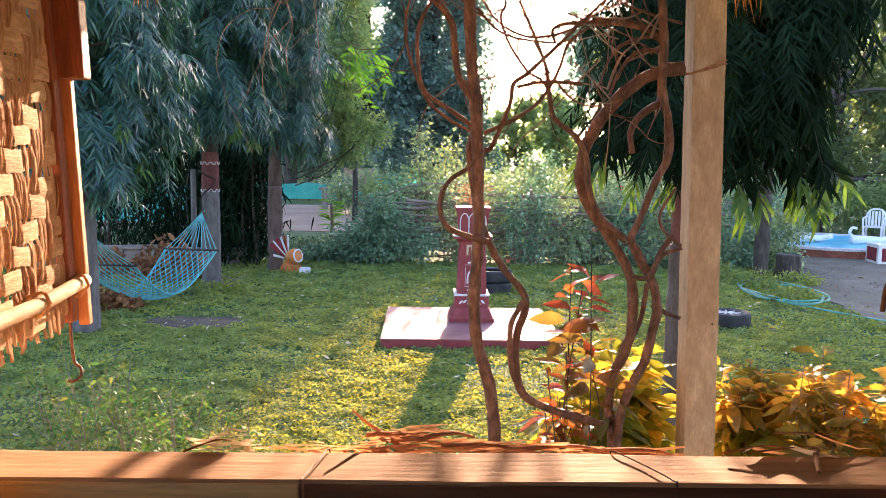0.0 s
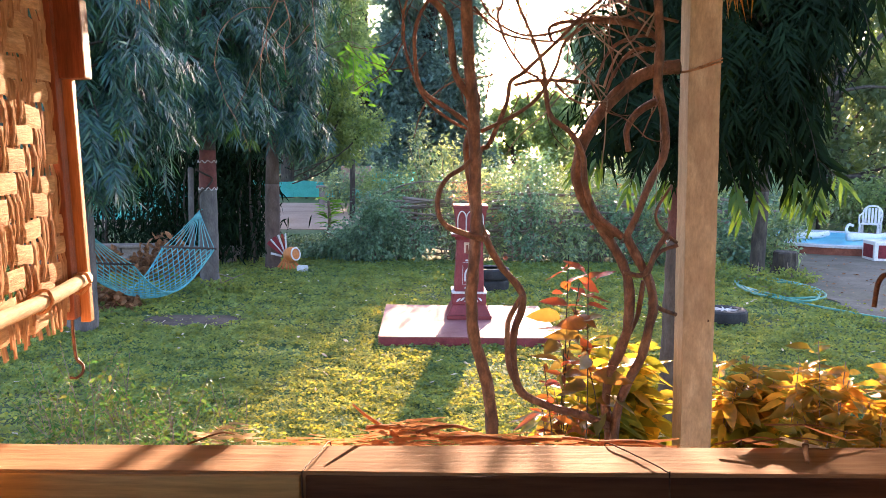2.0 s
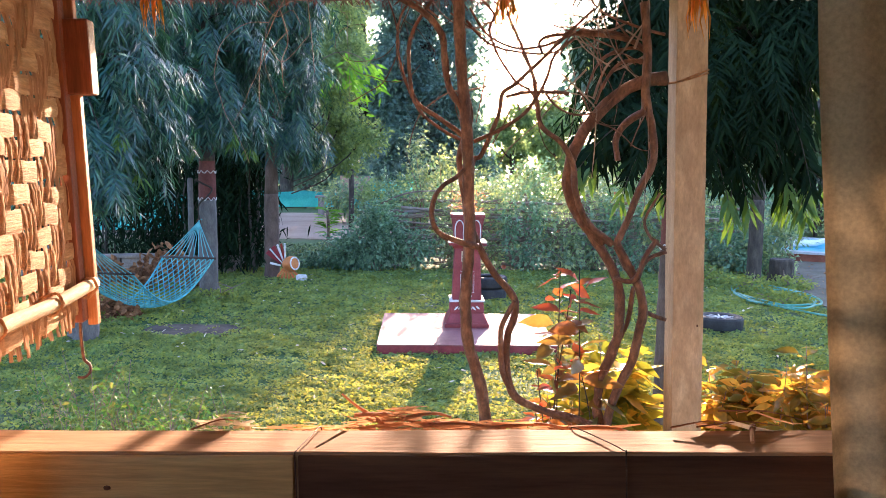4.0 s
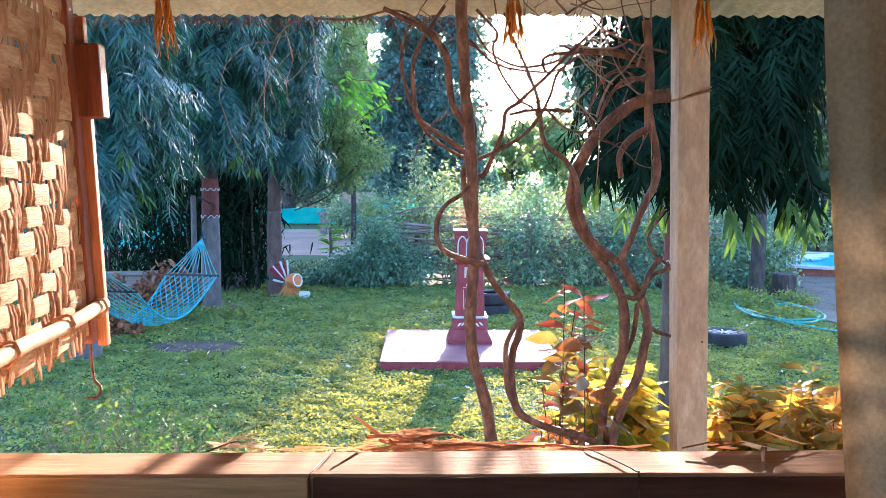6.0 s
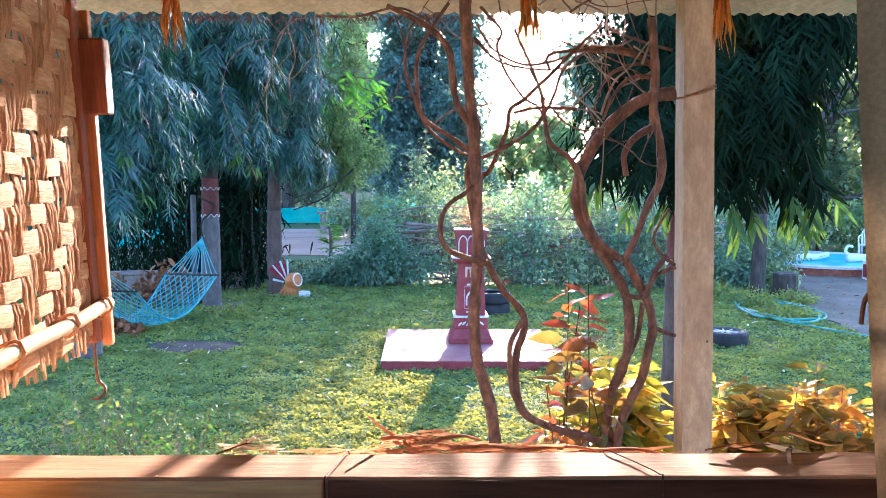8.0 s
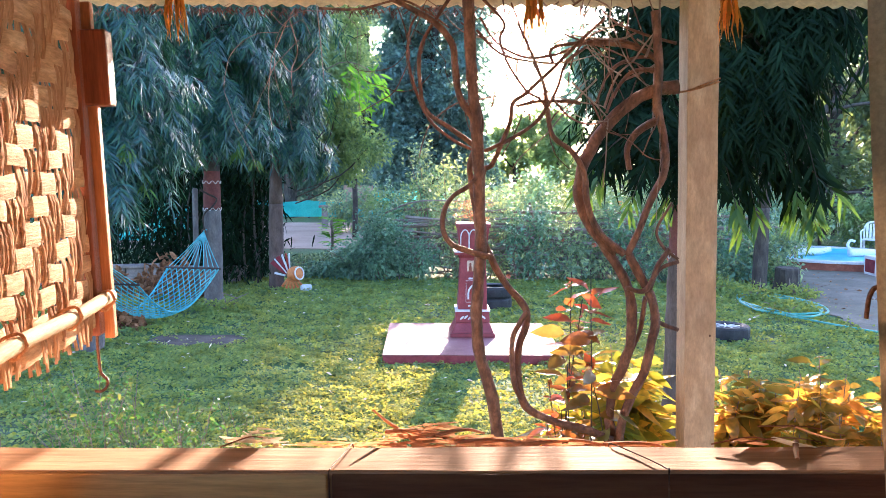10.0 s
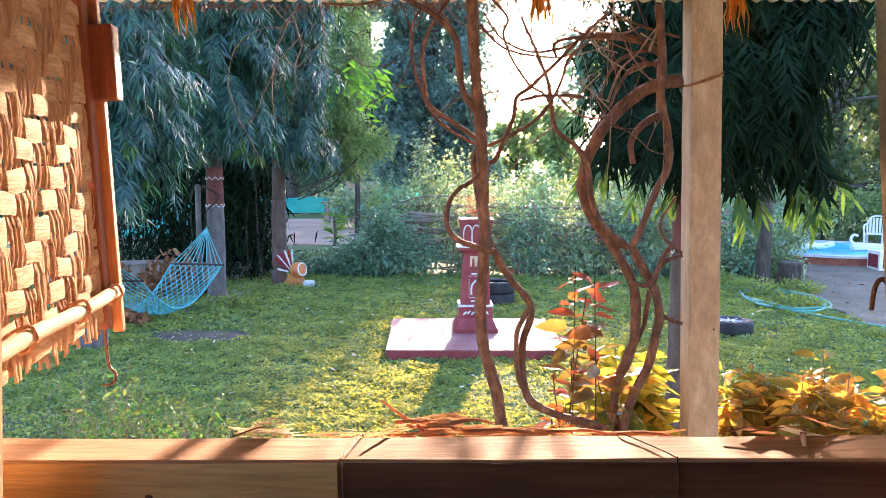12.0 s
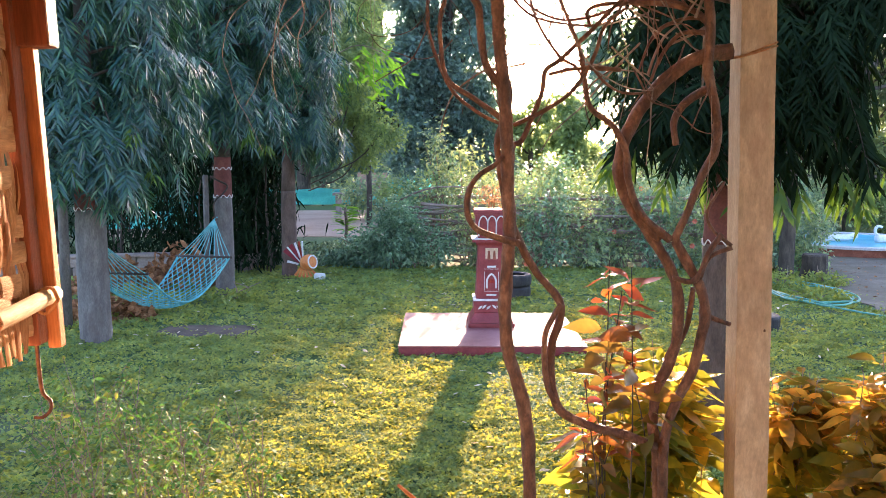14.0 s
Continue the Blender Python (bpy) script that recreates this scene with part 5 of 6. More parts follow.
for i in range(40):
    a = -0.9 + i * 0.36
    r = 0.50 + 0.06 * math.sin(i * 0.9) + 0.002 * i
    loop.append((r * math.cos(a), r * 1.95 * math.sin(a), 0.05 + 0.006 * (i % 5)))
part("hose", tube(loop, 0.018, sides=8, steps=4), "hose", hose, "", True)
part("hose_end", tube([(-0.5, 0.2, 0.06), (-0.48, -0.5, 0.05), (-0.3, -1.0, 0.05), (-0.06, -1.45, 0.05), (0.13, -1.78, 0.05), (0.53, -2.36, 0.05), (1.4, -3.1, 0.04), (2.6, -3.6, 0.04)], 0.015, sides=8), "hose", hose, "", True)
stump = thing("tree_stump", (6.12, 15.4, 0), "dark weathered tree stump with a flat sawn top", "stump")
prof = [(0.27, -0.02), (0.25, 0.06), (0.225, 0.2), (0.22, 0.42), (0.2, 0.45)]
st = lathe(prof, 18)
for v in st.vertices:
    k = 1 + 0.16 * noise.noise(Vector((v.co.x * 9, v.co.y * 9, v.co.z * 1.5)))
    v.co.x *= k
    v.co.y *= k
part("stump", st, "bark", stump)


# ---- ashoka trees ----
def crown(seed, z0, z1, radius, twigs, leaf, at0=(0.0, 0.0), low=0.73, lean=0.0, slim=0.135):
    """Drooping shoots of long narrow leaves round a trunk."""
    g = rnd(seed)
    at, along, face, size = [], [], [], []
    hanging = max(1, twigs // 7)
    stems = np.stack([g.random(hanging), g.random(hanging) * 6.283, 0.6 + 0.55 * g.random(hanging)], 1)
    for k in range(twigs):
        h, th, reach = stems[g.integers(hanging)]
        h = min(0.999, max(0.0, h + g.normal() * 0.022))
        th = th + g.normal() * 0.16
        z = z0 + (z1 - z0) * h ** 1.15
        skirt = radius * (low + (1 - low) * min(1, h / 0.25)) * (1 if h < 0.75 else 1 - (h - 0.75) * 2.4)
        r = skirt * (0.35 + 0.65 * math.sqrt(g.random())) * reach
        p = np.array([at0[0] + lean * min(1.5, z - z0) + r * math.cos(th), at0[1] + r * math.sin(th), z + 0.35])
        v = np.array([math.cos(th) * 0.55, math.sin(th) * 0.55, -0.35 + 0.25 * g.normal()])
        m = int(9 + g.random() * 5)
        for j in range(m):
            v = unit(v + np.array([0, 0, -0.15]) + g.normal(size=3) * 0.10)
            p = p + v * leaf * 0.22
            sd = unit(np.cross(v, (0, 0, 1.0)))
            for s in (-1, 1):
                at.append(p)
                along.append(v * 0.55 + sd * s * (0.95 - 0.04 * j) + g.normal(size=3) * 0.28 + np.array([0, 0, -0.18]))
                face.append(np.cross(v, sd) + g.normal(size=3) * 0.35)
                size.append(leaf * (0.7 + 0.5 * g.random()))
    size = np.array(size)
    return blades("crown", at, along, face, size, size * slim, ((0.0, 0.15), (0.4, 1.0), (1.0, 0.03)), 0.25, 0.03)


def ashoka(loc, seed, trunk_r, z0, z1, radius, twigs, leaf, label, bands=True, paint="trunk", off=(0.0, 0.0), young=(), leaves="ashoka", low=0.73, sway=0.0):
    ob = thing("ashoka_tree", loc, label, "tree", "ashoka trees")
    g = rnd(seed + 500)
    lean = g.normal() * 0.01
    base_r = trunk_r * 1.15
    part("trunk", tube([(0, 0, -0.05), (0.0, 0, 0.05), (lean, 0.01, 0.6), (lean, 0, 1.25), (lean, 0, 1.55)], base_r, trunk_r, 18, 6, 0.06), paint, ob, "grey bark", True)
    if bands:
        part("painted_trunk", tube([(lean, 0, 1.55), (lean * 1.5, 0.005, 1.85), (lean * 2, 0.01, 2.15)], trunk_r, trunk_r * 0.93, 18, 5, 0.06), "trunk_red", ob, "red-oxide painted bark", True)
    part("upper_trunk", tube([(lean * 2, 0.01, 2.15 if bands else 1.55), (lean * 2.2, 0.015, 2.6), (lean * 3, 0.03, 4.0), (0, 0, z1 - 0.3)], trunk_r * (0.93 if bands else 1.0), 0.03, 14, 6, 0.06), "bark" if bands else paint, ob, "dark bark", True)
    if bands:
        for zb in (1.56, 1.98):
            ring = [(lean + (trunk_r * 1.0 + 0.006) * math.cos(a), (trunk_r * 1.0 + 0.006) * math.sin(a), zb + 0.022 * math.sin(a * 9)) for a in np.linspace(0, 6.283, 80)]
            part("painted_band", tube(ring, 0.005, sides=5, steps=1), "white_line", ob, "white painted wavy band")
    for k in range(16):
        th, z = g.random() * 6.28, z0 + 0.3 + (z1 - z0 - 1) * k / 16
        L = radius * 0.75
        part("limb", tube([(0, 0, z), (L * 0.5 * math.cos(th), L * 0.5 * math.sin(th), z + 0.1), (L * math.cos(th), L * math.sin(th), z - 0.25)], 0.022, 0.006, 6, 3), "bark", ob)
    part("crown", crown(seed, z0, z1, radius, twigs, leaf, off, low, sway), leaves, ob, "dense drooping dark green leaves with sky blue in their colour" if leaves == "ashoka" else "dense drooping leaves darkened in colour for shade", True)
    for x, y, z, k in young:
        a = g.random(k) * 6.28
        at = np.stack([x + 0.03 * g.normal(size=k), y + 0.03 * g.normal(size=k), z + 0.05 * g.normal(size=k)], 1)
        part("young_shoot", blades("shoot", at, np.stack([np.cos(a), 0.6 * np.sin(a), -0.9 - 0.5 * g.random(k)], 1), sphere_dirs(g, k) + np.array([0, -1.2, 0]), leaf * (0.7 + 0.35 * g.random(k)), leaf * 0.14, BLADE, 0.25, 0.02), "young", ob, "bright green young leaves")
    return ob


ashoka((-4.40, 9.85, 0), 1, 0.165, 1.65, 7.0, 1.12, 1850, 0.175, "weeping ashoka tree with grey trunk beside the hammock", young=[(0.75, -0.6, 2.42, 16), (0.2, -0.9, 2.05, 9), (0.85, -0.3, 2.0, 9)])
ashoka((-3.80, 13.05, 0), 2, 0.135, 2.4, 7.6, 0.98, 1500, 0.185, "weeping ashoka tree with banded trunk that holds the hammock", young=[(0.62, -0.8, 2.5, 12), (0.8, -0.5, 2.3, 9), (0.15, -1.0, 2.35, 7)])
ashoka((-3.27, 15.25, 0), 3, 0.125, 2.1, 7.8, 0.98, 1500, 0.195, "weeping ashoka tree with plain dull trunk", False, "trunk_brown")
banded = ashoka((1.80, 6.35, 0), 4, 0.135, 2.06, 7.5, 0.82, 2900, 0.15, "weeping ashoka tree with painted bands behind the post", paint="trunk_brown", off=(0.0, 0.0), leaves="ashoka_shaded", low=0.85, sway=0.13)


def hanging_shoot(parent, start, out, steps, leaf, seed, tip):
    """A long drooping shoot with paired leaves, its end young and light green."""
    g = rnd(seed)
    p, v = np.array(start), unit(np.array(out))
    rows = ([], [])
    line = [p]
    for j in range(steps):
        v = unit(v + np.array([0, 0, -0.06]) + g.normal(size=3) * 0.05)
        p = p + v * leaf * 0.3
        line.append(p)
        sd = unit(np.cross(v, (0, 1.0, 0.3)))
        for s in (-1, 1):
            rows[int(j >= steps - tip)].append((p, v * 0.6 + sd * s * 0.6 + g.normal(size=3) * 0.2 + np.array([0, 0, -0.45]), np.array([0, -1.0, 0.3]) + g.normal(size=3) * 0.45, leaf * (0.75 + 0.5 * g.random())))
    part("shoot_stem", tube(line[::3] + [line[-1]], 0.006, 0.002, 5, 3), "bark", parent)
    for rw, nm, mt in ((rows[0], "shoot_leaves", "ashoka_shaded"), (rows[1], "young_leaves", "young")):
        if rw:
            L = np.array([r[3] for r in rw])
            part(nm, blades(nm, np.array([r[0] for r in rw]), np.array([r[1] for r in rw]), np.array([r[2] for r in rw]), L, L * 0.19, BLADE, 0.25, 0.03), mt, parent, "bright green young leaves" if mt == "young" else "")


for k, (x, z, ox, n, tip) in enumerate(((0.35, 2.75, 0.45, 17, 2), (0.35, 2.55, 0.6, 15, 3), (0.45, 2.9, 0.4, 20, 0), (0.4, 3.2, 0.5, 18, 0), (0.2, 2.45, 0.35, 13, 3), (0.1, 2.35, 0.2, 11, 5), (0.4, 2.35, 0.7, 13, 3), (0.45, 2.6, 0.75, 13, 0),
                                    (-0.45, 2.6, -0.6, 13, 4), (-0.5, 2.5, -0.9, 12, 4), (-0.35, 2.4, -0.5, 11, 4), (-0.2, 2.3, -0.2, 9, 4), (-0.5, 2.8, -0.8, 15, 2), (-0.6, 2.45, -1.0, 11, 4), (0.0, 2.3, 0.1, 9, 3))):
    hanging_shoot(banded, (x, -0.35 + 0.1 * math.sin(k * 2.3), z), (ox, -0.15, -0.7), n, 0.155, 700 + k, tip)
for k, (x, z, ox, n, tip) in enumerate(((0.62, 2.6, 0.30, 15, 3), (0.72, 2.9, 0.25, 20, 3), (0.55, 2.35, 0.55, 12, 4), (0.3, 2.2, 0.15, 9, 5), (0.66, 2.3, 0.9, 9, 3), (0.75, 3.3, 0.2, 18, 0), (0.85, 3.55, 0.3, 13, 0),
                                        (1.0, 3.75, 0.3, 12, 1), (1.15, 3.7, 0.25, 11, 0), (1.3, 3.8, 0.3, 13, 1), (1.45, 3.75, 0.2, 12, 0), (0.95, 3.6, 0.1, 13, 0), (1.2, 3.85, -0.1, 13, 0), (1.4, 3.9, 0.4, 14, 2))):
    hanging_shoot(banded, (x, -0.3 + 0.15 * math.sin(k * 2.9), z), (ox, -0.12, -0.7), n, 0.16, 760 + k, tip)
for x, z in ((1.5, 3.85), (1.1, 3.55), (0.85, 3.1)):
    part("limb", tube([(0.05, 0, z - 0.1), (x * 0.5, -0.15, z + 0.12), (x, -0.3, z)], 0.022, 0.006, 6, 4, 0.2), "bark", banded)
ashoka((5.52, 15.15, 0), 5, 0.12, 3.0, 7.5, 0.7, 520, 0.19, "slim dark ashoka tree beside the stump", False, "bark", leaves="ashoka_shaded")

# ---- hammock ----
hammock = thing("hammock", (-4.15, 11.6, 0), "turquoise rope hammock with dark wooden spreader bars", "hammock")
A, B = np.array([0.26, 1.28, 1.22]), np.array([-0.36, -1.42, 1.18])
axis = np.array([0.62, 2.7, 0.0])
barA, barB = A + np.array([0.02, -0.62, -0.50]), B + np.array([-0.02, 0.62, -0.50])
wid = np.array([0.40, -0.06, 0.0])


def bed(u, v):
    """A point of the sagging net: u along, v across."""
    p = barA * (1 - u) + barB * u + wid * v * (1 - 0.1 * math.sin(math.pi * u))
    p = p + np.array([0, 0, -0.50 * math.sin(math.pi * u) - 0.10 * (1 - v * v) * math.sin(math.pi * u) ** 0.6])
    return p


strands, cross = 10, 16
for k in range(strands):
    for s in (-1, 1):
        pts = []
        for j in range(cross + 1):
            u = j / cross
            v = -1 + 2 * (k / (strands - 1)) + s * 0.11 * (1 if j % 2 else -1)
            pts.append(bed(u, max(-1, min(1, v))))
        part("net_strand", tube(pts, 0.0075, sides=5, steps=1), "rope", hammock)
for s in (-1, 1):
    part("edge_rope", tube([bed(j / 20, s) for j in range(21)], 0.010, sides=6, steps=1), "rope", hammock)
for bar, ring in ((barA, A), (barB, B)):
    a, b = bar - wid * 1.08, bar + wid * 1.08
    part("spreader_bar", tube([a, (a + b) / 2, b], 0.018, sides=10, steps=2), "dark_wood", hammock, "dark wooden spreader bar", True)
    for k in range(11):
        q = bar + wid * (-1 + 0.2 * k)
        part("cord", tube([q, (q + ring) / 2 + np.array([0, 0, -0.02]), ring], 0.0065, sides=5, steps=3), "rope", hammock)
    part("ring", tube([ring + np.array([0.03 * math.cos(a_), 0.0, 0.03 * math.sin(a_)]) for a_ in np.linspace(0, 6.28, 10)], 0.008, sides=6, steps=2), "rust", hammock)
part("hanging_rope", tube([A, A + np.array([0.04, 0.07, 0.04]), (0.28, 1.45, 1.36)], 0.011, sides=6, steps=3), "rope", hammock)
part("strap", tube([(0.2, 1.33, 1.86), (0.33, 1.29, 1.80), (0.46, 1.33, 1.72), (0.40, 1.27, 1.60), (0.30, 1.285, 1.52), (0.25, 1.30, 1.42), (0.27, 1.28, 1.24)], 0.016, 0.011, 7, 4), "wire", hammock, "dark strap round the trunk")
part("hanging_rope", tube([B, B + np.array([0.02, -0.12, 0.05]), (-0.25, -1.68, 1.34)], 0.011, sides=6, steps=3), "rope", hammock)


# ---- hedge and bushes behind the lawn ----
def bush(name, loc, label, centres, radii, n, leaf, material, seed, group="hedge bushes", stems=9, flowers=0, upright=0, shell=0.35):
    """A bush: thin stems, a cloud of leaves in uneven clumps, upright shoots and a few flowers."""
    ob = thing(name, loc, label, "bush", group)
    g = rnd(seed)
    hi = max(c[2] + r[2] for c, r in zip(centres, radii))
    for k in range(stems):
        c = centres[k % len(centres)]
        e = (c[0] + g.normal() * 0.25, c[1] + g.normal() * 0.2, c[2] + 0.3 * g.random())
        part("stem", tube([(c[0] * 0.6 + g.normal() * 0.1, c[1] * 0.6, -0.03), (c[0] * 0.8 + g.normal() * 0.1, c[1], e[2] * 0.5), e], 0.014, 0.005, 6, 3), "twig", ob)
    at, d = clumps(g, n, centres, radii, shell)
    at[:, 2] = np.abs(at[:, 2]) + 0.02
    along = d + g.normal(size=(n, 3)) * 0.7
    face = np.array([0, -0.2, 1.0]) + g.normal(size=(n, 3)) * 0.6
    if upright:
        m = upright * 14
        base = np.repeat(np.stack([g.choice([c[0] for c in centres], upright) + g.normal(size=upright) * 0.35, g.normal(size=upright) * 0.3, hi * (0.55 + 0.25 * g.random(upright))], 1), 14, 0)
        t = np.tile(np.linspace(0, 1, 14), upright)
        tilt = np.repeat(g.normal(size=(upright, 3)) * np.array([0.14, 0.14, 0.0]), 14, 0)
        up = base + (np.array([0, 0, 0.62]) + tilt) * t[:, None]
        at = np.concatenate([at, up])
        along = np.concatenate([along, sphere_dirs(g, m) + np.array([0, 0, 0.5])])
        face = np.concatenate([face, np.array([0, 0, 1.0]) + g.normal(size=(m, 3)) * 0.4])
    L = leaf * (0.6 + 0.8 * g.random(len(at)))
    part("leaves", leaflets("leaves", at, along, face, L, L * 0.55, 0.25), material, ob)
    for k in range(flowers):
        p, _ = clumps(g, 1, centres, radii, 0.95)
        p[0][1] = -abs(p[0][1])
        q = np.repeat(p, 6, 0)
        a = np.linspace(0, 5.24, 6)
        part("flower", blades("flower", q, np.stack([np.cos(a), np.full(6, -0.5), np.sin(a)], 1), np.tile([0, -1.0, 0.1], (6, 1)), 0.06, 0.045, OVAL, 0.1), "flower", ob, "pink flower")
    return ob


R = random.Random(5)
# dense dark mound
bush("dark_bush", (-1.6, 16.4, 0), "dense dark green leafy bush at the lawn's edge", [(0, 0, 0.55), (-0.5, 0.1, 0.35), (0.3, 0.1, 0.7), (0.1, 0.2, 1.0), (0.85, 0.1, 0.4)], [(0.62, 0.55, 0.6), (0.5, 0.5, 0.42), (0.45, 0.5, 0.7), (0.4, 0.4, 0.42), (0.5, 0.4, 0.45)], 9000, 0.07, "bush_dark", 101, flowers=0, upright=10)
bush("dark_bush", (-2.25, 16.6, 0), "low dark green bush beside the painted ornament", [(0, 0, 0.16), (0.5, 0, 0.28), (-0.4, 0.1, 0.16)], [(0.5, 0.4, 0.22), (0.5, 0.4, 0.32), (0.4, 0.4, 0.2)], 3000, 0.07, "bush_dark", 102)
bush("dark_bush", (-2.85, 17.9, 0), "low scrubby bush at the edge of the track", [(0, 0, 0.15), (0.5, 0, 0.2), (-0.45, 0.1, 0.14)], [(0.5, 0.4, 0.22), (0.45, 0.4, 0.28), (0.45, 0.4, 0.2)], 1800, 0.075, "hedge", 103)
# loose flowering hedge
for i in range(10):
    x = 0.1 + 0.7 * i
    h = 0.55 + 0.6 * R.random()
    bush("flowering_bush", (x, 16.9 + 0.35 * math.sin(i * 2), 0), "loose flowering hedge bush with small light leaves and pink blooms",
         [(0, 0, 0.4 * h), (0.25, 0.1, 1.0 * h), (-0.3, 0.15, 0.85 * h), (0.1, -0.3, 0.25)], [(0.5, 0.45, 0.4 * h), (0.4, 0.4, 0.6 * h), (0.35, 0.4, 0.65 * h), (0.45, 0.35, 0.25)],
         1300, 0.085, ("hedge", "hedge", "bush_dark")[i % 3], 110 + i, flowers=2 if i in (1, 3, 4, 6) else 0, upright=16 + int(20 * R.random()), shell=0.05)
for i in range(8):
    x = -0.9 + 1.2 * i
    h = 0.92 + 0.22 * R.random()
    bush("tall_bush", (x, 18.9 + 0.5 * math.sin(i * 3), 0), "tall loose bush with light green leaves", [(0, 0, 0.7 * h), (0.4, 0, 1.5 * h), (-0.4, 0.2, 1.2 * h)], [(0.7, 0.6, 0.6 * h), (0.45, 0.4, 0.7 * h), (0.4, 0.4, 0.6 * h)],
         2600, 0.085, "hedge" if i % 2 else "bush_dark", 130 + i, "tall bushes", upright=18, shell=0.1, flowers=2 if i in (2, 3) else 0)
for i, (x, y, h) in enumerate(((-0.75, 17.8, 2.9), (-0.15, 18.2, 2.5), (1.5, 18.4, 1.9), (2.7, 18.3, 2.0))):
    bush("tall_sapling", (x, y, 0), "slender pale sapling above the hedge", [(0, 0, 0.85 * h), (0.2, 0, 0.6 * h), (-0.2, 0.1, 0.4 * h)], [(0.3, 0.3, 0.2 * h), (0.35, 0.3, 0.25 * h), (0.35, 0.3, 0.25 * h)], 700, 0.09, "hedge", 170 + i, "saplings", 5, upright=5, shell=0.05)
for i, (x, y) in enumerate(((6.3, 17.4), (5.0, 17.4), (4.4, 16.4), (5.8, 16.7))):
    bush("low_bush", (x, y, 0), "low leafy bush beside the path", [(0, 0, 0.22), (0.3, 0.1, 0.32), (-0.35, 0, 0.25)], [(0.45, 0.4, 0.25), (0.35, 0.3, 0.3), (0.35, 0.3, 0.25)], 1800, 0.07, "hedge", 150 + i, "low bushes")
# creeping plants at the hammock's end and in the hose coil
for i, (x, y, h) in enumerate(((5.15, 12.85, 0.16), (5.0, 14.2, 0.22), (4.6, 15.0, 0.25), (5.9, 14.6, 0.16), (-4.9, 12.3, 0.2), (-3.6, 12.6, 0.12))):
    bush("creeping_plant", (x, y, 0), "low creeping plant with small green leaves", [(0, 0, h * 0.5), (0.25, 0.1, h * 0.4)], [(0.4, 0.35, h), (0.35, 0.3, h * 0.8)], 900, 0.06, "cover", 160 + i, "creeping plants", 3)


# ---- bamboo thicket and dry heaps by the hammock ----
def thicket(loc, seed, n, label, wide=0.55):
    ob = thing("bamboo_thicket", loc, label, "thicket", "thickets")
    g = rnd(seed)
    for k in range(12):
        x, y = g.normal() * wide * 0.65, g.normal() * 0.3
        part("cane", tube([(x, y, -0.03), (x * 1.1 + g.normal() * 0.08, y, 1.5), (x * 1.4 + g.normal() * 0.2, y, 3.2)], 0.022, 0.01, 7, 4), "bark", ob)
    at = np.stack([g.normal(size=n) * wide, g.normal(size=n) * 0.4, 0.2 + 3.0 * g.random(n)], 1)
    L = 0.14 + 0.1 * g.random(n)
    # The thicket's shade under the trees comes from this dark leaf tone.
    part("leaves", blades("leaves", at, sphere_dirs(g, n) + np.array([0, 0, -0.7]), sphere_dirs(g, n), L, L * 0.16, BLADE, 0.35), "ashoka_shaded", ob)
    return ob


thicket((-4.15, 16.2, 0), 201, 6500, "dark bamboo thicket between the tree trunks", 0.33)
thicket((-5.5, 16.6, 0), 202, 5000, "dark bamboo thicket behind the hammock")
thicket((-7.2, 17.5, 0), 203, 2500, "dark bamboo thicket by the green net")


def leaf_heap(loc, sx, sy, h, n, seed, label):
    ob = thing("leaf_heap", loc, label, "heap", "dry heaps")
    g = rnd(seed)
    r, a = np.sqrt(g.random(n)), g.random(n) * 6.28
    at = np.stack([sx * r * np.cos(a), sy * r * np.sin(a), h * (1 - r ** 2) * (0.4 + 0.6 * g.random(n)) + 0.01], 1)
    L = 0.10 + 0.10 * g.random(n)
    part("leaves", blades("leaves", at, sphere_dirs(g, n) + np.array([0, 0, 0.2]), sphere_dirs(g, n) + np.array([0, 0, 1.0]), L, L * 0.45, OVAL, 0.2, 0.05), "dry", ob)
    return ob


leaf_heap((-4.75, 13.9, 0), 0.7, 0.5, 0.8, 520, 211, "heap of dry brown leaves behind the hammock")
leaf_heap((-5.6, 13.3, 0), 0.8, 0.5, 0.6, 700, 212, "heap of dry brown leaves by the low stone wall")
leaf_heap((-4.9, 11.3, 0), 0.7, 0.4, 0.3, 400, 213, "scattered dry brown leaves under the hammock")
kerb = new("stone_kerb")
kerb.matrix_basis = pose(-6.6, 15.4, 0, 0, 0, 14)
tagged(kerb, "low kerb of rough grey-brown stones", "kerb", "", "structure")
for k in range(16):
    for row in range(2):
        bm = block(0.30, 0.24, 0.17, (-2.4 + 0.32 * k + 0.15 * row, 0.02 * math.sin(k * 5), 0.17 * row - 0.01), 0.03)
        for v in bm.verts:
            v.co += Vector((noise.noise(v.co * 9), noise.noise(v.co * 9 + Vector((4, 0, 0))), noise.noise(v.co * 9 + Vector((0, 4, 0))))) * 0.022
        part("stone", bm, "stone", kerb)
part("coping_strip", block(3.0, 0.34, 0.05, (-0.4, 0, 0.33), 0.012), "stone", kerb, "pale cement coping")
for x, y, h, r in ((-4.22, 13.55, 1.85, 0.045), (-5.1, 10.6, 1.95, 0.06)):
    pp = thing("pipe_post", (x, y, 0), "plain grey pipe post near the hammock", "post", "pipe posts")
    part("pipe", lathe([(r, -0.02), (r, h), (r * 0.7, h + 0.02)], 14), "trunk", pp, "", True)

# ---- painted ornament leaning on a trunk ----
orn = thing("painted_ornament", (-2.98, 15.05, 0), "painted clay drum with a fan of striped sticks", "ornament")
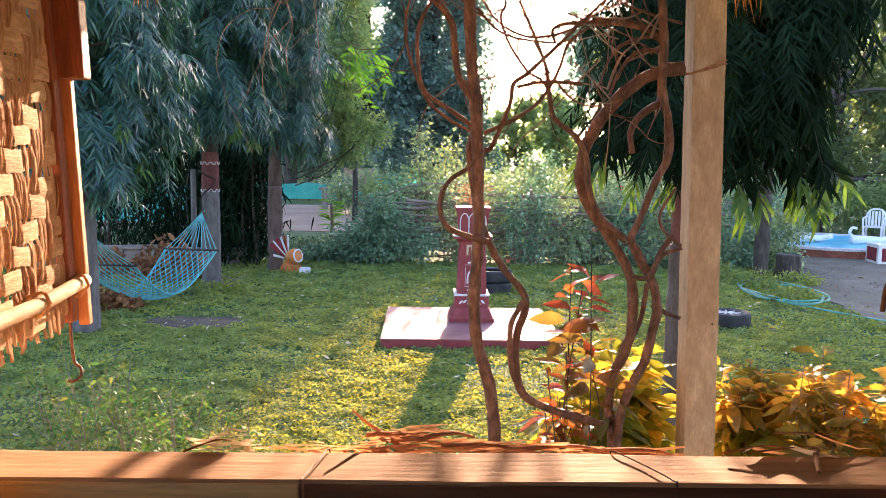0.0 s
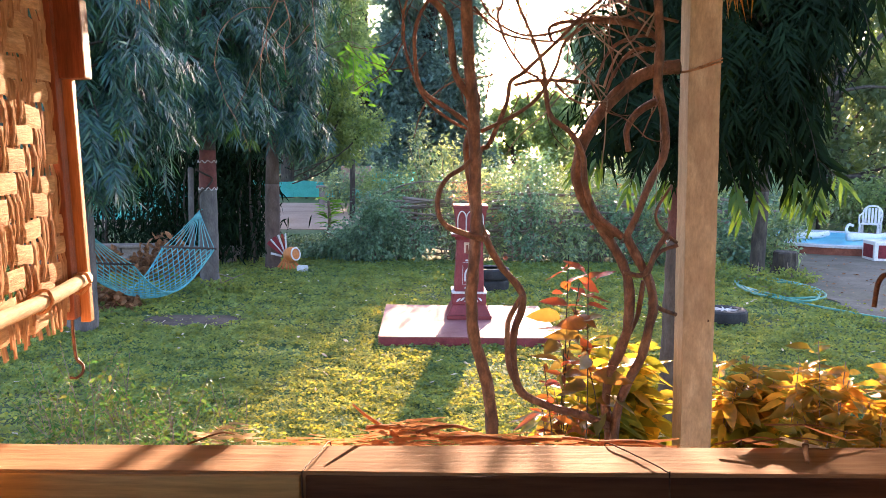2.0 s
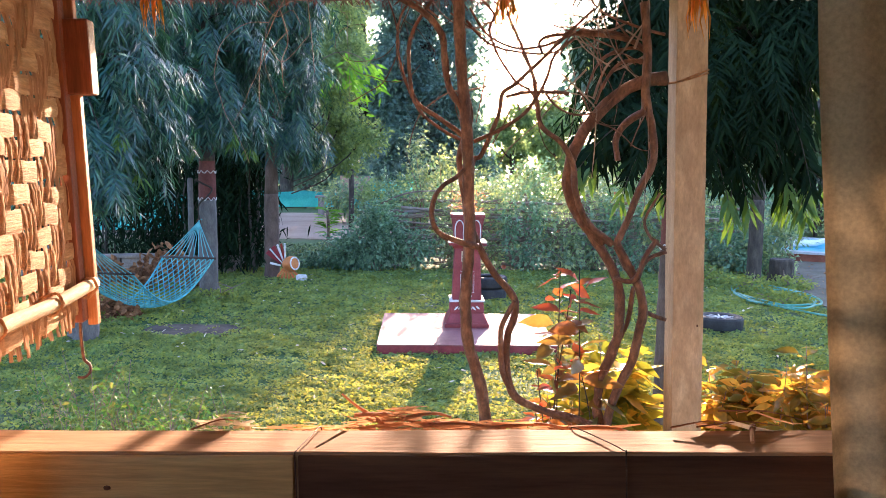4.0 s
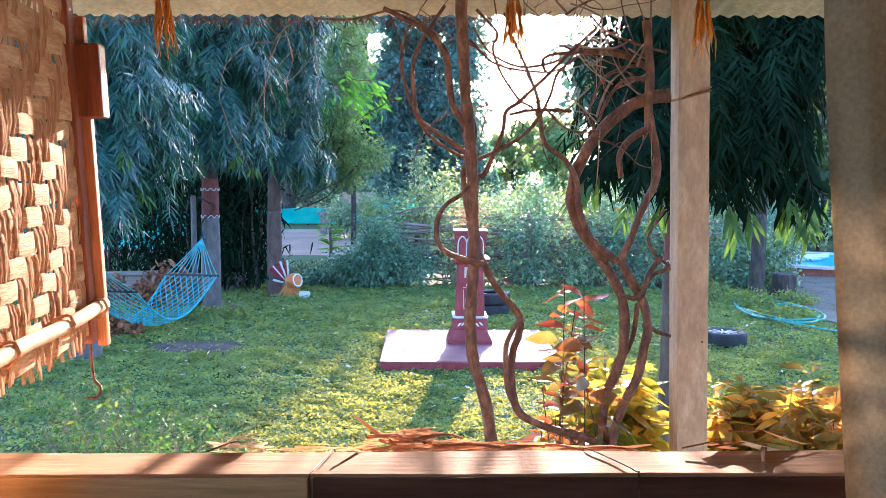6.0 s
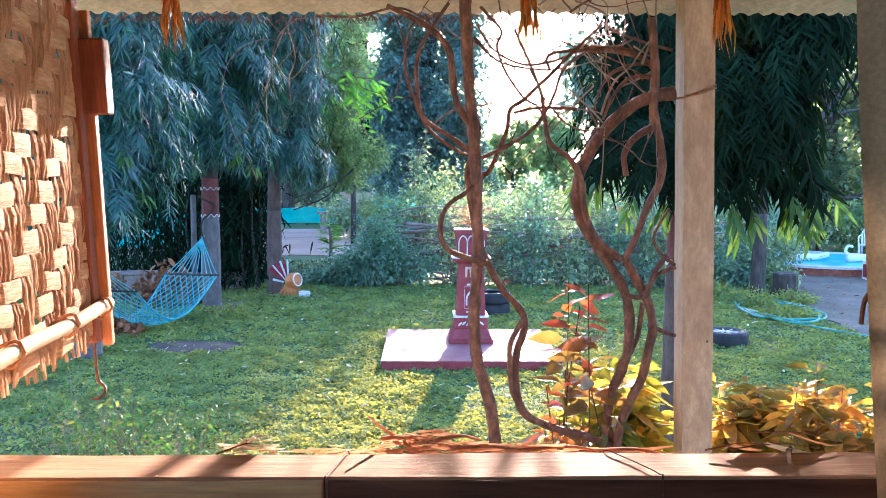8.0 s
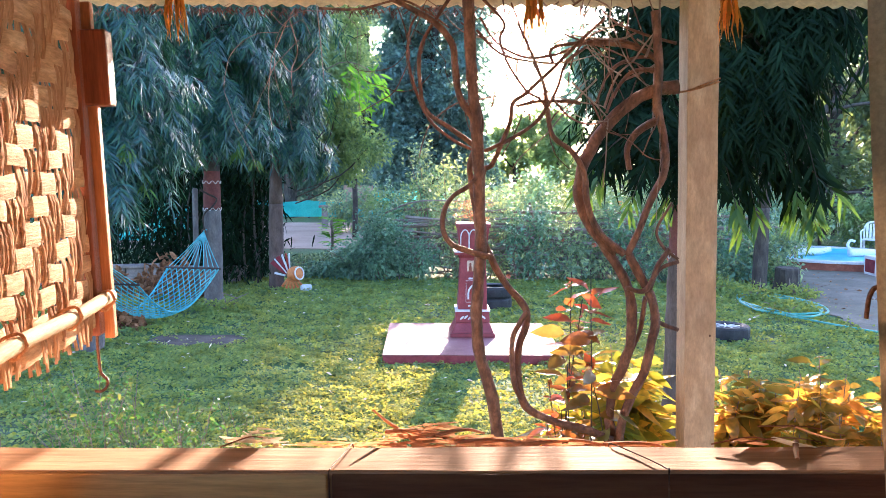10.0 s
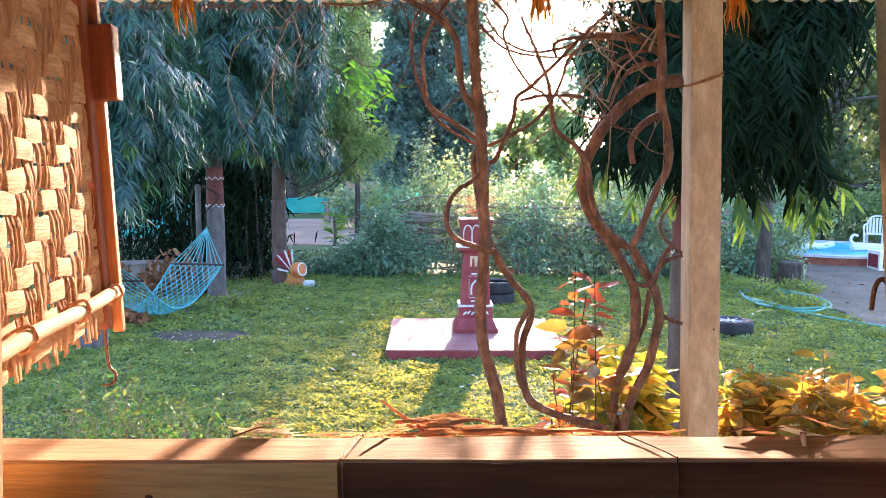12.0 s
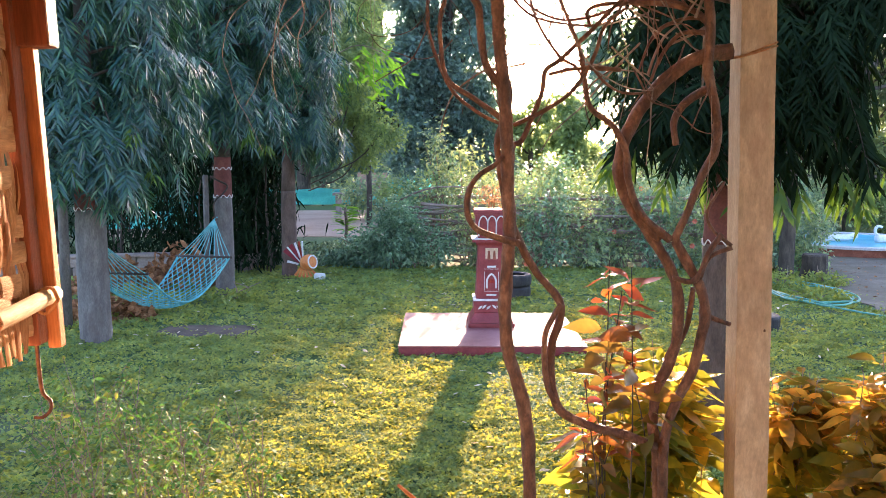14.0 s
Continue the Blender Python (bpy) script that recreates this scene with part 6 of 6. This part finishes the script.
for k, (tone, w, deg) in enumerate((("dust_white", 0.022, 92), ("dark_bead", 0.03, 101), ("dust_white", 0.026, 110), ("maroon", 0.06, 122), ("dust_white", 0.018, 131), ("maroon", 0.06, 141), ("dust_white", 0.03, 166))):
    part("stick", block(w, 0.03, 0.34 if deg < 150 else 0.2, (0, 0, 0.09), 0.004, None, 1.25), tone, orn, "striped painted stick").matrix_basis = Matrix.Translation((0, 0.02 * (k % 2), 0.24)) @ Matrix.Rotation(math.pi / 2 - radians(deg), 4, "Y")
drum = lathe([(0.05, -0.12), (0.11, -0.10), (0.14, -0.02), (0.14, 0.04), (0.125, 0.10), (0.10, 0.11), (0.0, 0.09)], 20)
part("drum", drum, "orange_clay", orn, "orange painted clay drum", True).matrix_basis = pose(0.1, -0.06, 0.3, 80, 0, 58)
part("collar", tube([(0.11 * math.cos(q), 0.11 * math.sin(q), 0.108) for q in np.linspace(0, 6.283, 20)], 0.014, sides=6, steps=1), "white_line", orn, "pale painted ring", True).matrix_basis = pose(0.1, -0.06, 0.3, 80, 0, 58)
for k in range(6):
    part("skirt_stick", block(0.05, 0.02, 0.26, (0, 0, -0.28), 0.006, None, 0.6), "orange_clay", orn).matrix_basis = Matrix.Translation((0.02, -0.03, 0.29)) @ Matrix.Rotation(radians(-45 + 16 * k), 4, "Y")
part("stone_foot", block(0.2, 0.14, 0.12, (0.3, -0.05, -0.01), 0.04), "dust_white", orn, "pale rounded stone")

# spiky plant at the edge of the track
spiky = thing("spiky_plant", (-3.0, 20.3, 0), "spiky plant with narrow pale yellow-green leaves", "plant")
part("stem", tube([(0, 0, -0.03), (0.03, 0, 0.5), (0, 0, 0.95)], 0.05, 0.035, 8, 4, 0.1), "twig", spiky, "", True)
g = rnd(251)
n = 70
a = g.random(n) * 6.28
part("leaves", blades("leaves", np.stack([0.02 * np.cos(a), 0.02 * np.sin(a), 0.35 + 0.62 * g.random(n)], 1), np.stack([np.cos(a), np.sin(a), 0.15 + 0.6 * g.random(n)], 1), sphere_dirs(g, n) + np.array([0, 0, 1.5]), 0.42, 0.05, BLADE, 0.35), "fresh", spiky)

# ---- the track, pole, bench and green net ----
pole = thing("lamp_pole", (-3.18, 26.5, 0), "thin dark wooden pole with a pale cap", "pole")
part("pole", tube([(0, 0, -0.05), (0.02, 0, 1.0), (0, 0, 2.0)], 0.085, 0.08, 10, 4, 0.1), "bark", pole, "", True)
part("cap", lathe([(0.12, 1.98), (0.14, 2.05), (0.13, 2.16), (0.05, 2.24)], 12), "dust_white", pole, "pale cap", True)


def net_fence(x0, x1, y, h, label):
    ob = thing("net_fence", ((x0 + x1) / 2, y, 0), label, "fence", "net fences")
    n, w = 60, (x1 - x0)
    verts, faces = [], []
    for j in range(7):
        for i in range(n + 1):
            x = -w / 2 + w * i / n
            verts.append((x, 0.10 * noise.noise(Vector((x * 0.9, j * 0.3, y))), 0.05 + (h - 0.05) * j / 6 - (0.08 * math.sin(math.pi * (x % 2.5) / 2.5) if j == 6 else 0)))
    for j in range(6):
        for i in range(n):
            a = j * (n + 1) + i
            faces.append((a, a + 1, a + n + 2, a + n + 1))
    part("netting", raw("netting", verts, faces), "net", ob, "turquoise green shade netting", True)
    k = -w / 2
    while k <= w / 2 + 0.01:
        part("post", lathe([(0.05, -0.05), (0.05, h + 0.15), (0.03, h + 0.18)], 8, (k, 0.08, 0)), "bark", ob)
        k += 2.5
    return ob


net_fence(-9.0, -4.0, 37.2, 0.78, "low sagging turquoise shade-net fence behind the track")
net_fence(-3.95, -0.2, 37.0, 1.25, "turquoise green shade-net fence across the track")
net_fence(-11.5, -7.6, 24.5, 1.35, "turquoise green shade-net fence behind the thicket")
bench = thing("field_bench", (-4.1, 31.5, 0), "pale wooden bench with a high box back", "bench")
for x in (-0.8, 0.8):
    part("leg", block(0.2, 0.3, 0.75, (x, 0, -0.01), 0.02), "stone", bench)
part("seat", block(2.0, 0.45, 0.1, (0, 0, 0.72), 0.02), "stone", bench)
part("back", block(1.1, 0.12, 0.75, (0.45, 0.1, 0.81), 0.02), "dirt", bench, "pale board")


# ---- bamboo rails and stacked branches ----
rails = thing("bamboo_fence", (3.6, 18.1, 0), "grey weathered branch fence half hidden in the hedge", "fence")
g = rnd(301)
for k in range(7):
    part("post", tube([(-4.4 + 1.25 * k, 0, -0.05), (-4.4 + 1.25 * k + g.normal() * 0.04, 0, 1.0), (-4.4 + 1.25 * k + g.normal() * 0.06, 0, 1.5)], 0.045, 0.035, 7, 3, 0.2), "twig", rails)
for z in (0.75, 1.3):
    for k in range(2):
        x = -4.7 + 3.6 * k
        part("rail", tube([(x, -0.05, z + g.normal() * 0.05), (x + 2, -0.06, z + g.normal() * 0.06), (x + 4, -0.05, z + g.normal() * 0.05)], 0.04, 0.03, 7, 4, 0.25), "twig", rails)
stack = thing("branch_stack", (3.2, 17.35, 0), "stack of cut grey branches behind the hedge", "branches")
for k in range(24):
    z = 0.05 + 0.052 * k
    x = g.normal() * 1.0
    part("branch", tube([(x - 1.5 - g.random(), g.normal() * 0.15, z), (x, g.normal() * 0.15, z + 0.1 * g.normal()), (x + 1.5 + g.random(), g.normal() * 0.15, z + 0.2 * g.normal())], 0.03 + 0.02 * g.random(), 0.018, 7, 4, 0.3), "stone", stack, "", True)
stack_left = thing("branch_stack", (-0.3, 17.15, 0), "loose pile of grey crooked branches by the shrine", "branches")
for k in range(26):
    z = 0.15 + 0.045 * k
    x = g.normal() * 0.5
    part("branch", tube([(x - 0.9 - 0.5 * g.random(), g.normal() * 0.2, z + 0.1 * g.normal()), (x - 0.2, g.normal() * 0.2, z + 0.12 * g.normal()), (x + 0.9 + 0.5 * g.random(), g.normal() * 0.2, z + 0.16 * g.normal())], 0.018 + 0.02 * g.random(), 0.012, 7, 4, 0.3), "stone", stack_left, "", True)
far_rail = thing("rail_fence", (13, 25.5, 0), "dark rail fence behind the pool", "fence")
for k in range(9):
    part("post", tube([(-8 + 2 * k, 0, -0.05), (-8 + 2 * k, 0, 0.8), (-8 + 2 * k, 0, 1.75)], 0.06, 0.05, 7, 2, 0.2), "bark", far_rail)
for z in (0.9, 1.6):
    part("rail", tube([(-8.3, -0.08, z), (-4, -0.08, z + 0.04), (0, -0.08, z - 0.03), (4, -0.08, z + 0.02), (8.3, -0.08, z)], 0.05, 0.045, 7, 6, 0.2), "bark", far_rail)

# ---- paddling pool, chairs, box ----
pool = thing("paddling_pool", (9.1, 20.6, 0), "round blue-painted paddling pool with white coping and brick side", "pool")
part("side", lathe([(2.05, -0.02), (2.05, 0.16)], 40), "brick", pool, "red brick side")
ring_v, ring_f = [], []
prof = [(1.78, 0.03), (1.78, 0.20), (2.1, 0.20), (2.1, 0.15), (2.04, 0.15)]
for r, z in prof:
    for i in range(40):
        a = 2 * math.pi * i / 40
        ring_v.append((r * math.cos(a), r * math.sin(a), z + 0.02))
for j in range(4):
    for i in range(40):
        ring_f.append((j * 40 + i, j * 40 + (i + 1) % 40, (j + 1) * 40 + (i + 1) % 40, (j + 1) * 40 + i))
part("coping", raw("coping", ring_v, ring_f), "coping", pool, "white painted coping")
part("wall", lathe([(1.775, 0.165), (1.775, 0.195)], 40), "pool", pool, "blue painted floor")
for i, (x, y) in enumerate(((8.4, 20.2), (9.7, 20.0))):
    bird = thing("pool_float", (x, y, 0.2), "white plastic float with a curved neck lying in the pool", "float", "pool floats")
    part("body", tube([(-0.35, 0, 0.08), (0, 0, 0.1), (0.35, 0, 0.1), (0.6, 0, 0.16)], 0.1, 0.06, 10, 4), "plastic", bird, "", True)
    part("neck", tube([(-0.25, 0, 0.12), (-0.38, 0, 0.25), (-0.33, 0, 0.38), (-0.22, 0, 0.36)], 0.035, 0.03, 8, 4), "plastic", bird, "", True)


def plastic_chair():
    ob = thing("plastic_chair", (11.0, 22.3, 0), "white moulded plastic garden chair with armrests", "chair", "garden chairs", turn=-35)
    part("seat", block(0.44, 0.42, 0.03, (0, 0, 0.41), 0.012), "plastic", ob)
    for x in (-0.2, 0.2):
        for y in (-0.19, 0.19):
            part("leg", block(0.06, 0.05, 0.43, (x * 1.08, y * 1.08, -0.005), 0.008, None, 0.8), "plastic", ob)
        part("armrest", tube([(x * 1.15, -0.2, 0.42), (x * 1.2, -0.2, 0.62), (x * 1.2, 0.0, 0.66), (x * 1.1, 0.22, 0.68)], 0.022, 0.02, 8, 4), "plastic", ob, "", True)
    for k in range(5):
        part("back_slat", block(0.055, 0.02, 0.40, (-0.16 + 0.08 * k, 0.24, 0.43), 0.006), "plastic", ob)
    part("back_rim", tube([(-0.22, 0.2, 0.42), (-0.23, 0.25, 0.7), (-0.14, 0.27, 0.85), (0, 0.275, 0.88), (0.14, 0.27, 0.85), (0.23, 0.25, 0.7), (0.22, 0.2, 0.42)], 0.024, sides=8, steps=4), "plastic", ob, "", True)
    return ob


chair = plastic_chair()
copy_thing(chair, pose(11.75, 22.2, 0, 0, 0, 20))
box = thing("storage_box", (9.2, 18.0, 0), "white box with red patterned sides beside the pool", "box")
part("body", block(0.62, 0.55, 0.42, (0, 0, -0.005), 0.02), "plastic", box)
part("side_panel", block(0.46, 0.02, 0.28, (0, -0.272, 0.06), 0.006), "maroon", box, "red patterned panel")
part("side_panel", block(0.02, 0.42, 0.28, (-0.307, 0, 0.06), 0.006), "maroon", box, "red patterned panel")


# ---- trees behind ----
def broad_tree(name, loc, seed, label, height, spread, n, leaf, material, trunk_r=0.2, low=0.35, group="broad trees", lumps=12, lean=0.0):
    ob = thing(name, loc, label, "tree", group)
    g = rnd(seed)
    part("trunk", tube([(0, 0, -0.1), (0.05, 0, height * 0.2), (lean * 0.5 + 0.1 * g.normal(), 0, height * 0.5), (lean + 0.2 * g.normal(), 0.1, height * 0.85)], trunk_r, trunk_r * 0.35, 10, 5, 0.15), "bark", ob, "", True)
    cen, rad = [], []
    for k in range(lumps):
        a, h = g.random() * 6.28, low + (1 - low) * (k + 0.5) / lumps
        r = spread * (0.75 if h < 0.8 else 0.45) * math.sqrt(g.random())
        c = (lean + r * math.cos(a), r * math.sin(a), height * h - 0.1 * height)
        cen.append(c)
        q = spread * (0.34 + 0.2 * g.random())
        rad.append((q, q, q * 0.75))
        part("limb", tube([(lean * 0.4, 0, c[2] * 0.6), (c[0] * 0.5 + lean * 0.3, c[1] * 0.5, c[2] * 0.75), c], trunk_r * 0.3, 0.02, 6, 3), "bark", ob)
    at, d = clumps(g, n, cen, rad, 0.25)
    L = leaf * (0.6 + 0.8 * g.random(n))
    part("crown", leaflets("crown", at, d + g.normal(size=(n, 3)) * 0.8, sphere_dirs(g, n) + np.array([0, 0, 0.7]), L, L * 0.6, 0.2), material, ob, "uneven leafy crown with gaps")
    return ob


broad_tree("broad_tree", (-1.05, 36, 0), 401, "big dark spreading tree behind the track", 14, 2.7, 90000, 0.17, "far_hazed", 0.35, 0.22, lumps=44)
broad_tree("broad_tree", (-4.5, 42, 0), 413, "big dark tree further behind the track", 14, 3.4, 40000, 0.27, "far_hazed", 0.35, 0.22, lumps=30)
broad_tree("broad_tree", (-7.5, 38, 0), 402, "big dark tree beyond the track", 13, 4.5, 20000, 0.28, "far_hazed", 0.35, 0.25)
broad_tree("broad_tree", (-4.75, 20.5, 0), 403, "light green tree, its leaves brightened in colour", 6.6, 1.35, 18000, 0.095, "light_hazed", 0.06, 0.42, lumps=16, lean=2.1)
broad_tree("broad_tree", (-9.5, 19, 0), 404, "dark leafy tree behind the hammock", 8, 2.6, 26000, 0.17, "far_hazed", 0.2, 0.2, lumps=24)
broad_tree("broad_tree", (-6.8, 22, 0), 405, "dark leafy tree behind the ashokas", 9, 2.6, 26000, 0.17, "far_hazed", 0.2, 0.3, lumps=24)
pool_tree = broad_tree("broad_tree", (8.4, 29, 0), 406, "leafy tree behind the pool", 9.5, 3.4, 25000, 0.22, "right_tree", 0.25, 0.16, lumps=18)
part("leaning_limb", tube([(0, 0, 1.5), (1.2, -1.5, 2.4), (2.0, -2.5, 3.0), (3.6, -2.5, 4.8), (5.0, -2.5, 6.3)], 0.15, 0.06, 8, 5, 0.2), "bark", pool_tree, "dark leaning limb", True)
part("leaning_limb", tube([(2.9, -2.5, 4.0), (4.2, -2.6, 4.3), (5.6, -2.6, 4.2)], 0.07, 0.03, 7, 5, 0.2), "bark", pool_tree, "dark leaning limb", True)
broad_tree("broad_tree", (13.2, 30, 0), 407, "leafy tree behind the chairs", 10, 3.8, 27000, 0.22, "right_tree", 0.3, 0.16, lumps=18)
broad_tree("broad_tree", (18.5, 29, 0), 408, "leafy tree at the garden's edge", 9, 3.6, 15000, 0.22, "right_tree", 0.3, 0.2)
broad_tree("broad_tree", (3.2, 46, 0), 409, "small distant tree, haze put into its leaf colour", 5.4, 1.9, 7000, 0.26, "light_hazed", 0.2, 0.2)
broad_tree("broad_tree", (6.3, 52, 0), 410, "distant tree, haze put into its leaf colour", 6.0, 2.2, 7000, 0.3, "light_hazed", 0.2, 0.2)
broad_tree("broad_tree", (9.6, 40, 0), 411, "tree beyond the hedge, haze put into its leaf colour", 7.5, 2.8, 9000, 0.26, "light_hazed", 0.2, 0.15)
# Out-of-view tree, added to keep sky light off the banded ashoka.
broad_tree("broad_tree", (5.6, 3.6, 0), 412, "unseen tree beside the veranda, added to block sky light", 10, 3.0, 16000, 0.24, "right_tree", 0.22, 0.5)
for i in range(14):
    x = -46 + 7 * i + R.random() * 2
    if -2 < x < 9:
        continue
    broad_tree("broad_tree", (x, 60 + 5 * R.random(), 0), 420 + i, "distant dark tree on the skyline", 10 + 3 * R.random(), 4.5, 5000, 0.5, "far_hazed", 0.3, 0.1)
for i in range(16):
    x = -3.4 + 1.5 * i
    if x > 20:
        break
    bush("far_bush", (x, 24.5 + 1.2 * math.sin(i * 5) + (4 if x < 0 else 0), 0), "bush beyond the hedge, its leaves paled for haze", [(0, 0, 0.7), (0.5, 0.2, 1.2), (-0.5, 0, 1.0)], [(0.9, 0.7, 0.7), (0.7, 0.6, 0.6), (0.7, 0.6, 0.6)], 1500, 0.14, "light_hazed" if i % 3 else "hedge", 440 + i, "far bushes", 4)

# hanging sprig of the light tree; stem and root added, root hidden from view
sprig = thing("fresh_sprig", (-1.7, 17.4, 0.0), "bright yellow-green leafy sprig on an added stem", "tree")
part("stem", tube([(-2.45, 0.6, -0.05), (-2.35, 0.5, 1.9), (-1.8, 0.3, 3.4), (-0.7, 0.0, 4.35), (0.25, 0, 4.05)], 0.02, 0.006, 7, 5), "twig", sprig)
g = rnd(501)
n = 90
at = np.stack([-0.15 + 0.30 * g.normal(size=n), 0.1 * g.normal(size=n), 3.85 + 0.28 * g.normal(size=n)], 1)
part("leaves", blades("leaves", at, np.stack([0.5 + 0.6 * g.normal(size=n), 0.3 * g.normal(size=n), -0.5 + 0.5 * g.normal(size=n)], 1), sphere_dirs(g, n) + np.array([0, -1.5, 0]), 0.19 + 0.10 * g.random(n), 0.065, LANCE, 0.15), "fresh", sprig)

# ---- lawn ----
def lawn():
    g = rnd(601)
    xs, ys, ls = [], [], []
    for x0, x1, y0, y1, per, leaf in ((-3.2, 3.0, 4.4, 7.2, 8600, 0.0245), (-4.6, 4.4, 7.2, 10.5, 4700, 0.029), (-5.6, 6.2, 10.5, 16.6, 1700, 0.04), (-3.2, 3.0, 1.2, 4.4, 500, 0.04), (-8, -3.2, 3.5, 7.2, 1500, 0.04), (-8, -4.6, 7.2, 10.5, 1300, 0.042), (3.0, 6.0, 3.5, 7.2, 700, 0.04), (4.4, 6.0, 7.2, 10.5, 1300, 0.042), (-9, -5.6, 10.5, 16.6, 500, 0.055)):
        n = int((x1 - x0) * (y1 - y0) * per)
        xs.append(x0 + (x1 - x0) * g.random(n))
        ys.append(y0 + (y1 - y0) * g.random(n))
        ls.append(np.full(n, leaf))
    x, y, L = np.concatenate(xs), np.concatenate(ys), np.concatenate(ls)
    # thin spots, the slab and the bare patch stay open
    thin = np.sin(x * 1.7 + np.sin(y * 1.3) * 1.5) * np.sin(y * 1.9 + np.sin(x * 0.9) * 2) + 0.35 * np.sin(x * 7 + y * 5)
    keep = g.random(len(x)) < np.clip(1.0 - 0.5 * (thin > 0.3), 0.25, 1)
    keep &= ~((np.abs(x - 0.2) < 1.02) & (np.abs(y - 10.28) < 0.99))
    keep &= ~((((x + 3.22) / 0.66) ** 2 + ((y - 10.45) / 0.42) ** 2 + 0.25 * np.sin(x * 11) * np.sin(y * 13) < 1) & (g.random(len(x)) < 0.97))
    keep &= ~((x > 5.7 + 0.12 * np.clip(y - 12.6, 0, 9) ** 1.2) & (g.random(len(x)) < 0.97))
    sand = ((x - 0.75) / 0.75) ** 2 + ((y - 8.1) / 0.7) ** 2 + 0.3 * np.sin(x * 9) * np.sin(y * 7)
    keep &= ~((sand < 1) & (g.random(len(x)) < 0.6))
    dust = ((x + 1.9) / 0.5) ** 2 + ((y - 9.0) / 0.22) ** 2
    keep &= ~((dust < 1) & (g.random(len(x)) < 0.6))
    x, y, L = x[keep], y[keep], L[keep]
    n = len(x)
    # leaves gather in small rosettes
    tuft = np.arange(n) // 7 * 7
    rank = (np.arange(n) % 7) / 7.0
    spin = g.random(n)[tuft] * 6.283 + rank * 6.283
    order = np.lexsort((np.round(x / 0.13), np.round(y / 0.13)))
    x, y, L = x[order], y[order], L[order]
    cx, cy = x[tuft], y[tuft]
    near = (np.abs(cx - x) < 0.3) & (np.abs(cy - y) < 0.3)
    x = np.where(near, cx + 0.55 * L * np.cos(spin), x)
    y = np.where(near, cy + 0.55 * L * np.sin(spin), y)
    lift = g.random(n)[tuft]
    hump = 0.5 + 0.5 * np.sin(x * 9 + np.sin(y * 7)) * np.sin(y * 8 + np.sin(x * 6))
    at = np.stack([x, y, 0.004 + 0.065 * (0.25 * g.random(n) + 0.75 * lift) * (0.3 + 0.7 * hump)], 1)
    a = spin + 0.3 * g.normal(size=n)
    along = np.stack([np.cos(a), np.sin(a), 0.35 * g.normal(size=n) + 0.25], 1)
    face = np.array([0, 0, 1.0]) + g.normal(size=(n, 3)) * 0.6
    L = L * (0.6 + 0.8 * g.random(n))
    return leaflets("lawn", at, along, face, L * 1.15, L * 0.8, 0.15)


tagged(part("lawn", lawn(), "cover"), "low leafy ground cover of the lawn, sunlit in patches", "lawn", "", "stuff")


g = rnd(611)
n = 260
at = np.stack([-4.5 + 9.5 * g.random(n), 4.6 + 11 * g.random(n), 0.045 + 0.01 * g.random(n)], 1)
at = at[~((np.abs(at[:, 0] - 0.2) < 1.05) & (np.abs(at[:, 1] - 10.28) < 1.02))]
n = len(at)
L = 0.04 + 0.05 * g.random(n)
tagged(part("fallen_leaves", blades("fallen", at, sphere_dirs(g, n) * np.array([1, 1, 0.2]), np.array([0, 0, 1.0]) + 0.4 * g.normal(size=(n, 3)), L, L * 0.4, LANCE, 0.1, 0.05), "straw"), "small pale fallen leaves scattered on the lawn", "leaves", "", "stuff")

g = rnd(617)
n = 420
at = np.stack([6.3 + 6.5 * g.random(n) ** 1.3, 10.5 + 9.0 * g.random(n), 0.014 + 0.012 * g.random(n)], 1)
L = 0.05 + 0.06 * g.random(n)
tagged(part("path_litter", blades("litter", at, sphere_dirs(g, n) * np.array([1, 1, 0.25]), np.array([0, 0, 1.0]) + 0.5 * g.normal(size=(n, 3)), L, L * 0.45, LANCE, 0.1, 0.06), "dry"), "brown dry leaves scattered on the earth path", "leaves", "", "stuff")
